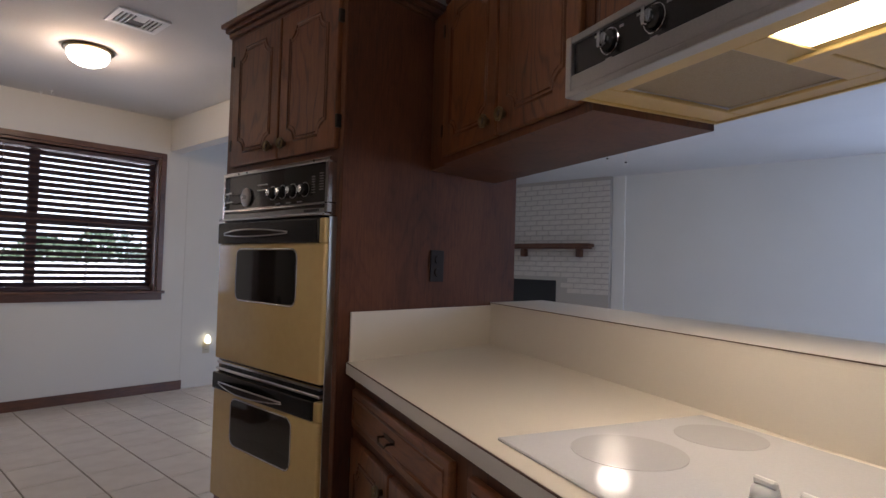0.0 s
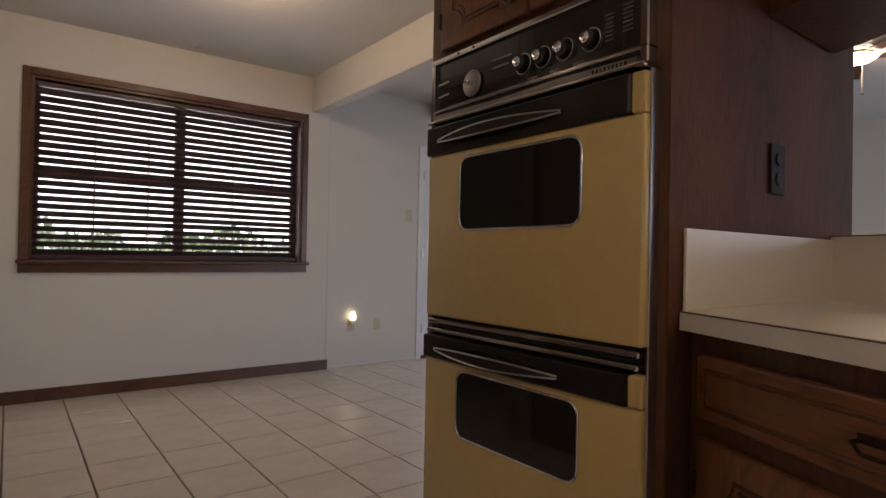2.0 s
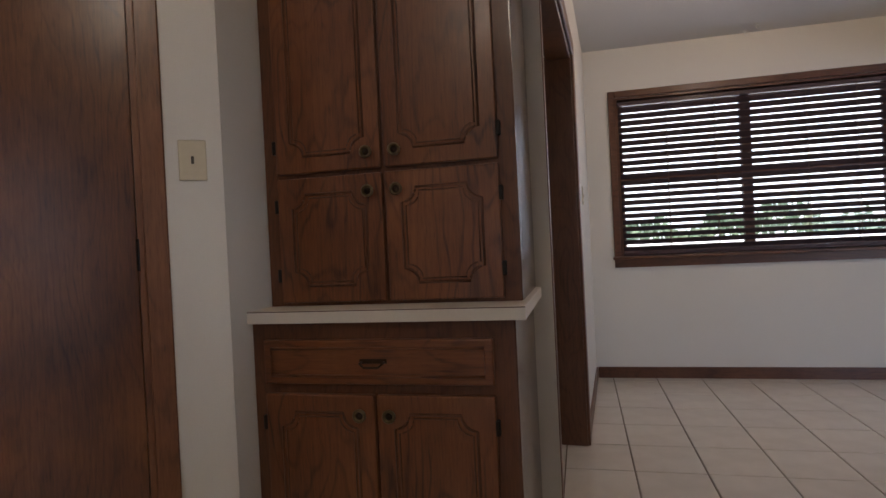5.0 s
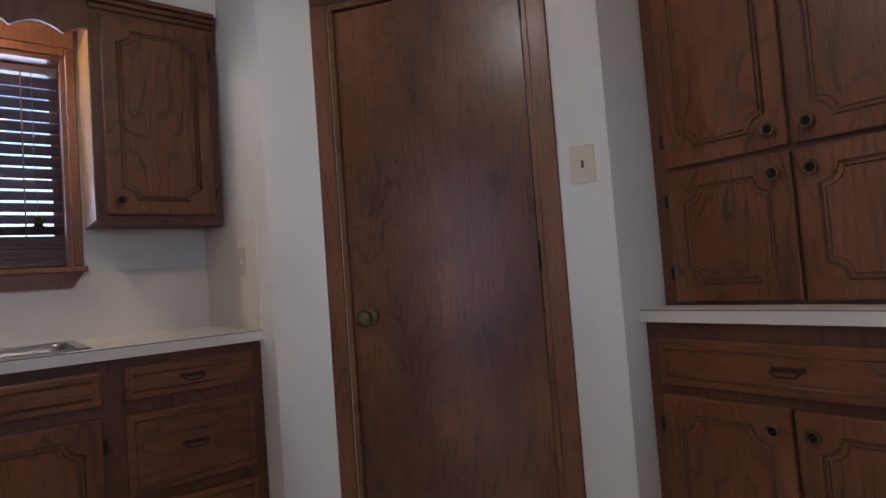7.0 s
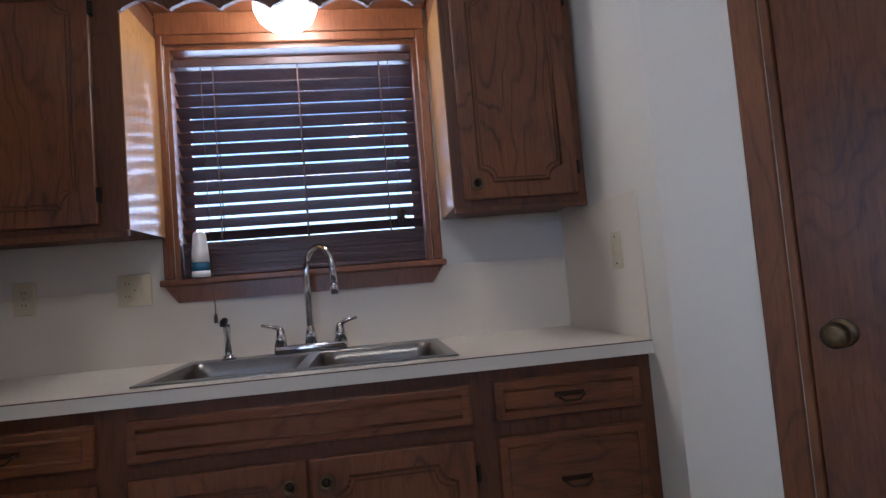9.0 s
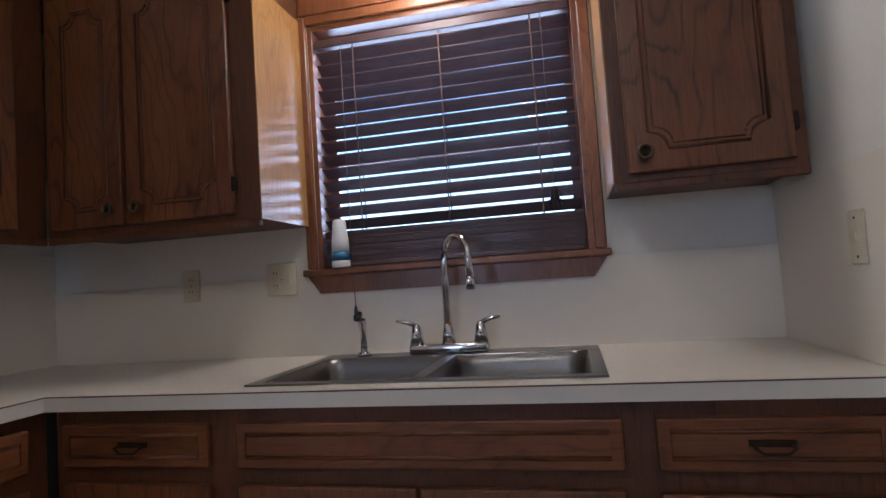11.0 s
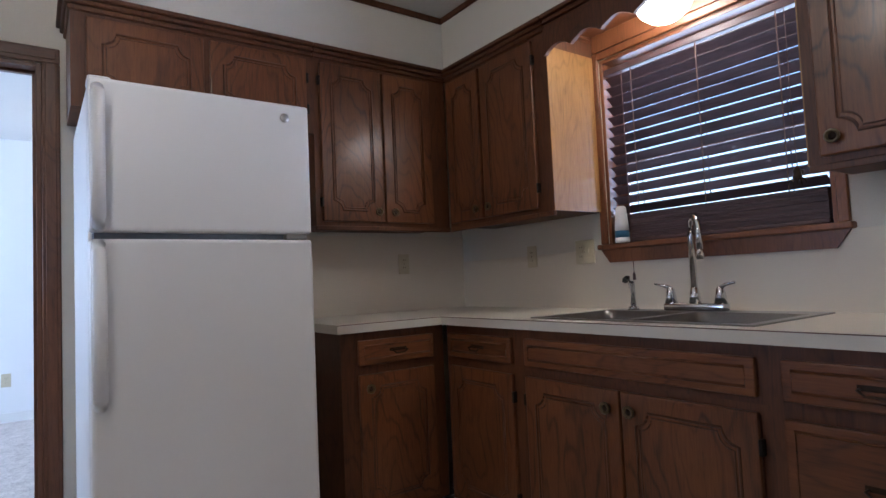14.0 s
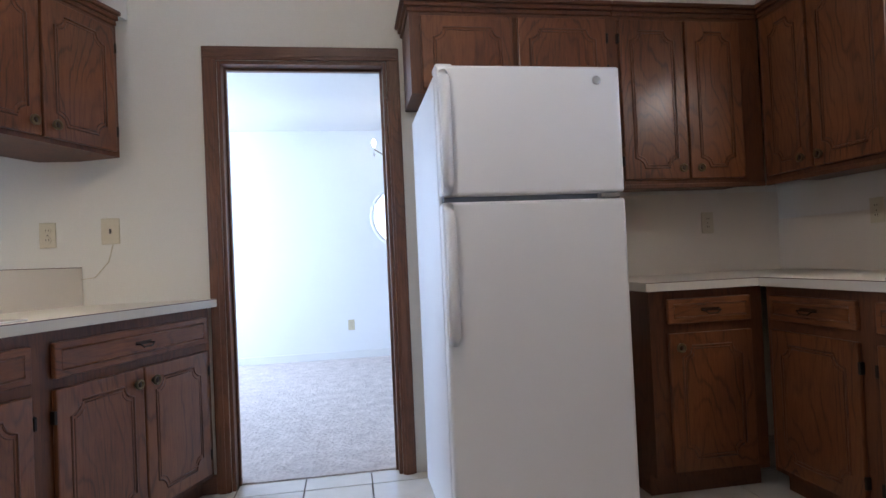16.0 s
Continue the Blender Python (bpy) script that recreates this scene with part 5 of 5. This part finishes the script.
for b in ((0, W, HY0, HY0 + 0.03, HT - 0.014, HT + 0.002), (0, W, HY0, HY0 + 0.026, HB + 0.012, HB + 0.046), (0, W, HY0 - 0.004, HY0 + 0.03, HB - 0.002, HB + 0.012), (-0.004, 0.014, HY0 - 0.003, HY0 + 0.034, HB, HT + 0.002), (W - 0.014, W + 0.004, HY0 - 0.003, HY0 + 0.034, HB, HT + 0.002)):
    bm_box(trims, *b, 0.003, 2)
part("chrome_trim", trims, STEEL, hd, "brushed metal trim")
for x in (0.125, 0.245):
    z = (HB + HT) / 2 + 0.02
    k = part("control_knob", lathe([(0.0, 0), (0.021, 0), (0.020, -0.008), (0.014, -0.016), (0.0, -0.018)], 18, "y", (x, HY0 + 0.008, z)), BLACK, hd, "", True)
    part("cap", bm_box(lathe([(0.0, 0), (0.0135, 0), (0.013, -0.005), (0.0, -0.006)], 16, "y", (x, HY0 - 0.009, z)), x - 0.004, x + 0.004, HY0 - 0.022, HY0 - 0.012, z - 0.018, z + 0.018, 0.002), CHROME, k, "chrome grip", False)
    part("dial_ring", tube([(x + 0.026 * math.cos(radians(a)), HY0 + 0.0078, z + 0.026 * math.sin(radians(a))) for a in range(0, 360, 15)], 0.0014, 6, None, True), CHROME, hd, "thin chrome ring")
    for dx, dz, w in ((-0.036, 0.022, 0.016), (0.0, -0.036, 0.018), (0.036, 0.018, 0.012)):
        part("printed_mark", box(x + dx - w / 2, x + dx + w / 2, HY0 + 0.0068, HY0 + 0.0078, z + dz - 0.0025, z + dz + 0.0025), STEEL, hd)

# ---- lamps ----
def flush_light(m):
    cl = thing("ceiling_light", m, "lit flush ceiling light with a white glass bowl", "ceiling light", "flush ceiling lights")
    part("base_ring", lathe([(0.0, 0), (0.15, 0), (0.162, -0.008), (0.162, -0.018), (0.14, -0.026), (0.0, -0.026)], 32), BRASS, cl, "bronze and nickel ring", True)
    bowl_l = part("bowl", lathe([(0.0, -0.020), (0.128, -0.022), (0.136, -0.034), (0.134, -0.055), (0.116, -0.094), (0.072, -0.120), (0.0, -0.132)], 32), LAMP_GLASS, cl, "glowing white glass bowl", True)
    bowl_l.visible_shadow = False


flush_light(pose(1.145, 3.60, ZC) @ Matrix.Diagonal((0.88, 0.88, 0.86, 1)))
flush_light(pose(-0.40, 0.45, ZC) @ Matrix.Diagonal((0.88, 0.88, 0.95, 1)))
sl = thing("sink_light", pose(-2.58, 0.232, 2.212), "lit globe light under the valance", "ceiling light")
part("canopy", lathe([(0.0, 0), (0.07, 0), (0.065, -0.025), (0.0, -0.03)], 24), CHROME, sl, "", True)
g = part("globe", lathe([(0.0, -0.02), (0.075, -0.025), (0.105, -0.055), (0.108, -0.09), (0.092, -0.13), (0.055, -0.16), (0.0, -0.172)], 28), LAMP_GLASS, sl, "glowing white glass globe", True)
g.visible_shadow = False
cf = thing("ceiling_fan", pose(5.05, 1.93, ZC - 0.002) @ Matrix.Diagonal((1, 1, 0.58, 1)), "low-mounted ceiling fan with a lit bowl and two pull chains", "ceiling fan")
part("motor", lathe([(0.0, 0), (0.11, 0), (0.12, -0.02), (0.10, -0.045), (0.06, -0.055), (0.0, -0.055)], 24), BRASS, cf, "", True)
for k in range(5):
    part("blade", box(0.16, 0.62, -0.065, 0.065, -0.030, -0.023, 0.003), CABINET_FRAME, cf, "dark wooden fan blade", False, pose(0, 0, 0, 0, 0, 72 * k + 20) @ pose(0, 0, 0, 6, 0, 0))
fb_ = part("bowl", lathe([(0.0, -0.040), (0.13, -0.040), (0.14, -0.052), (0.11, -0.084), (0.05, -0.102), (0.0, -0.106)], 28), LAMP_GLASS, cf, "glowing glass bowl", True)
fb_.visible_shadow = False
for x, y, l_ in ((0.12, -0.01, 0.44), (-0.12, 0.06, 0.43)):
    part("pull_chain", tube([(x, y, -0.05), (x, y, -l_)], 0.002, 6), STEEL, cf)
    part("chain_fob", lathe([(0.0, 0), (0.010, -0.006), (0.013, -0.02), (0.0, -0.034)], 12, "z", (x, y, -l_)), BLACK, cf, "", True)
vt = thing("ceiling_vent", pose(1.182, 2.886, ZC) @ Matrix.Diagonal((0.78, 1.0, 1, 1)), "white metal ceiling air vent", "vent")
part("backing", box(-0.14, 0.14, -0.09, 0.09, -0.004, 0.0), DARK_SLOT, vt)
vf = bmesh.new()
for b in ((-0.17, 0.17, -0.12, -0.085), (-0.17, 0.17, 0.085, 0.12), (-0.17, -0.135, -0.085, 0.085), (0.135, 0.17, -0.085, 0.085)):
    bm_box(vf, *b, -0.012, 0.0, 0.002)
part("frame", vf, WHITE_PAINT, vt)
slat_m = mesh_of("vent_slat", box(-0.004, 0.004, -0.085, 0.085, -0.011, -0.004), WHITE_PAINT)
part("damper", box(-0.032, 0.042, -0.085, 0.0, -0.008, -0.005), WHITE_PAINT, vt)
for k in (0, 1, 2, 6, 7, 8):
    part_on("vent_slat", slat_m, vt, pose(-0.115 + 0.0287 * k, 0, 0))
for x, y in ((1.245, 4.88), (1.20, 5.0)):
    hk = thing("ceiling_hook", pose(x, y, ZC), "small white swag hook in the ceiling", "hook")
    part("plate", lathe([(0.0, 0), (0.014, 0), (0.012, -0.006), (0.0, -0.007)], 14), WHITE_PAINT, hk, "", True)
    part("hook", tube([(0, 0, -0.006), (0, 0, -0.025), (0.009, 0, -0.036), (0.018, 0, -0.03), (0.016, 0, -0.02)], 0.003, 6), WHITE_PAINT, hk)

# ---- glazed patio door ----
pd = thing("door_2", pose(0, YD, 0), "white glazed patio door with fifteen panes", "door", kind="structure")
for nm, b in (("side_casing", (FX0 - 0.06, FX0, -0.014, 0, 0, FZ1)), ("side_casing", (FX1, FX1 + 0.06, -0.014, 0, 0, FZ1)), ("head_casing", (FX0 - 0.06, FX1 + 0.06, -0.014, 0, FZ1, FZ1 + 0.06))):
    part(nm, box(*b, 0.003), WHITE_PAINT, pd)
gx0, gx1, gz0, gz1 = 3.555, 4.165, 0.265, 1.925
for nm, b in (("stile", (FX0, gx0, 0.01, 0.05, 0.03, FZ1)), ("stile", (gx1, FX1, 0.01, 0.05, 0.03, FZ1)), ("bottom_rail", (gx0, gx1, 0.01, 0.05, 0.03, gz0)), ("top_rail", (gx0, gx1, 0.01, 0.05, gz1, FZ1))):
    part(nm, box(*b, 0.003), WHITE_PAINT, pd)
for k in (1, 2):
    x = gx0 + (gx1 - gx0) * k / 3
    part("muntin", box(x - 0.011, x + 0.011, 0.012, 0.048, gz0, gz1, 0.003), WHITE_PAINT, pd)
for k in (1, 2, 3, 4):
    z = gz0 + (gz1 - gz0) * k / 5
    part("muntin", box(gx0, gx1, 0.014, 0.046, z - 0.011, z + 0.011, 0.003), WHITE_PAINT, pd)
for i in range(3):
    for k in range(5):
        w3, h5 = (gx1 - gx0) / 3, (gz1 - gz0) / 5
        pn = part("pane", box(gx0 + w3 * i + 0.011, gx0 + w3 * (i + 1) - 0.011, 0.028, 0.032, gz0 + h5 * k + 0.011, gz0 + h5 * (k + 1) - 0.011), GLASS, pd)
        pn.visible_shadow = False
part("threshold", box(FX0, FX1, -0.02, 0.15, 0.0, 0.028, 0.004), CABINET_FRAME, pd, "dark threshold")
for z in (0.30, 1.05, 1.80):
    part("hinge", box(FX0 - 0.008, FX0 + 0.008, -0.016, 0.008, z - 0.045, z + 0.045, 0.002), STEEL, pd)

# ---- fireplace ----
fp = thing("fireplace", pose(7.4, 3.13, 0, 0, 0, -90), "cream painted brick fireplace with a dark firebox", "fireplace")
bm = bmesh.new()
for b in ((-1.90, 0.0, 0, 0.62), (-1.90, 0.0, 1.08, ZC - 0.002), (-0.82, 0.0, 0.62, 1.08), (-1.90, -1.65, 0.62, 1.08)):
    bm_box(bm, b[0], b[1], -0.09, 0.0, b[2], b[3])
part("mortar_bed", bm, MORTAR, fp)
brick_m = mesh_of("brick", box(-0.101, 0.101, -0.012, 0.0, -0.031, 0.031, 0.003), BRICK)
half_brick = mesh_of("brick", box(-0.048, 0.048, -0.012, 0.0, -0.031, 0.031, 0.003), BRICK)
for r in range(12, 34):
    z = 0.035 + 0.0755 * r
    if z > ZC - 0.04:
        break
    off = 0.106 if r % 2 else 0.0
    for k in range(9):
        x = -0.106 - off - 0.2125 * k
        if x < -1.8 or (0.55 < z < 1.12 and -1.72 < x < -0.72):
            continue
        part_on("brick", brick_m, fp, pose(x, -0.09 + random.uniform(-0.002, 0.002), z))
    if r % 2:
        part_on("brick", half_brick, fp, pose(-0.053, -0.09, z))
part("firebox", bm_box(box(-1.65, -0.82, -0.03, -0.0, 0.62, 1.08), -1.65, -0.82, -0.094, -0.03, 1.05, 1.08), BLACK, fp, "dark firebox")
mt = thing("mantel_shelf", pose(7.4, 3.13, 1.56, 0, 0, -90), "dark wooden mantel shelf on corbels", "shelf")
part("shelf_board", bm_box(box(-1.55, -0.22, -0.28, -0.102, 0.0, 0.05, 0.006), -1.52, -0.25, -0.25, -0.102, -0.025, 0.0, 0.004), CABINET_FRAME, mt)
for x in (-0.42, -1.35):
    part("corbel", box(x - 0.04, x + 0.04, -0.2, -0.102, -0.14, -0.025, 0.015, 2), CABINET_FRAME, mt)

# ---- front room ----
rw = thing("window_3", pose(-1.00, FY, 1.56, 0, 0, 180), "round window with a beaded white frame", "window", kind="structure")
ringp = [(0.345 * math.cos(radians(a)), -0.012, 0.345 * math.sin(radians(a))) for a in range(0, 360, 9)]
part("window_frame", tube(ringp, 0.022, 8, None, True), WHITE_PAINT, rw)
corner = bmesh.new()
rows_ = []
for y in (0.0, 0.1):
    ia, oa = [], []
    for a in range(0, 360, 9):
        c_, s_ = math.cos(radians(a)), math.sin(radians(a))
        k_ = 0.3495 / max(abs(c_), abs(s_))
        ia.append(corner.verts.new((0.335 * c_, y, 0.335 * s_)))
        oa.append(corner.verts.new((c_ * k_, y, s_ * k_)))
    rows_.append((ia, oa))
for i in range(40):
    j = (i + 1) % 40
    for ia, oa in rows_:
        corner.faces.new((ia[i], ia[j], oa[j], oa[i]))
    corner.faces.new((rows_[0][0][i], rows_[0][0][j], rows_[1][0][j], rows_[1][0][i]))
part("surround", corner, WALL_WHITE, rw)
pn = part("pane", lathe([(0.0, 0.04), (0.34, 0.04), (0.34, 0.044), (0.0, 0.044)], 40, "y"), GLASS, rw)
pn.visible_shadow = False
ch = thing("chandelier", pose(-0.86, -4.1, ZC), "small crystal chandelier with lit bulbs", "chandelier")
part("chain", tube([(0, 0, 0), (0, 0, -0.28)], 0.006, 6), BRASS, ch)
part("stem", lathe([(0.0, -0.26), (0.02, -0.27), (0.03, -0.33), (0.015, -0.38), (0.03, -0.44), (0.0, -0.48)], 14), BRASS, ch, "", True)
for k in range(5):
    a = radians(72 * k)
    cx, cy = 0.19 * math.cos(a), 0.19 * math.sin(a)
    part("arm", tube([(0, 0, -0.38), (cx * 0.5, cy * 0.5, -0.44), (cx, cy, -0.38)], 0.006, 6), BRASS, ch)
    part("bulb", lathe([(0.0, -0.36), (0.012, -0.35), (0.018, -0.32), (0.010, -0.29), (0.0, -0.28)], 12, "z", (cx, cy, 0)), LAMP_GLASS, ch, "", True)
    part("crystal", lathe([(0.0, -0.46), (0.011, -0.43), (0.004, -0.395), (0.0, -0.39)], 6, "z", (cx, cy, 0)), CHROME, ch)
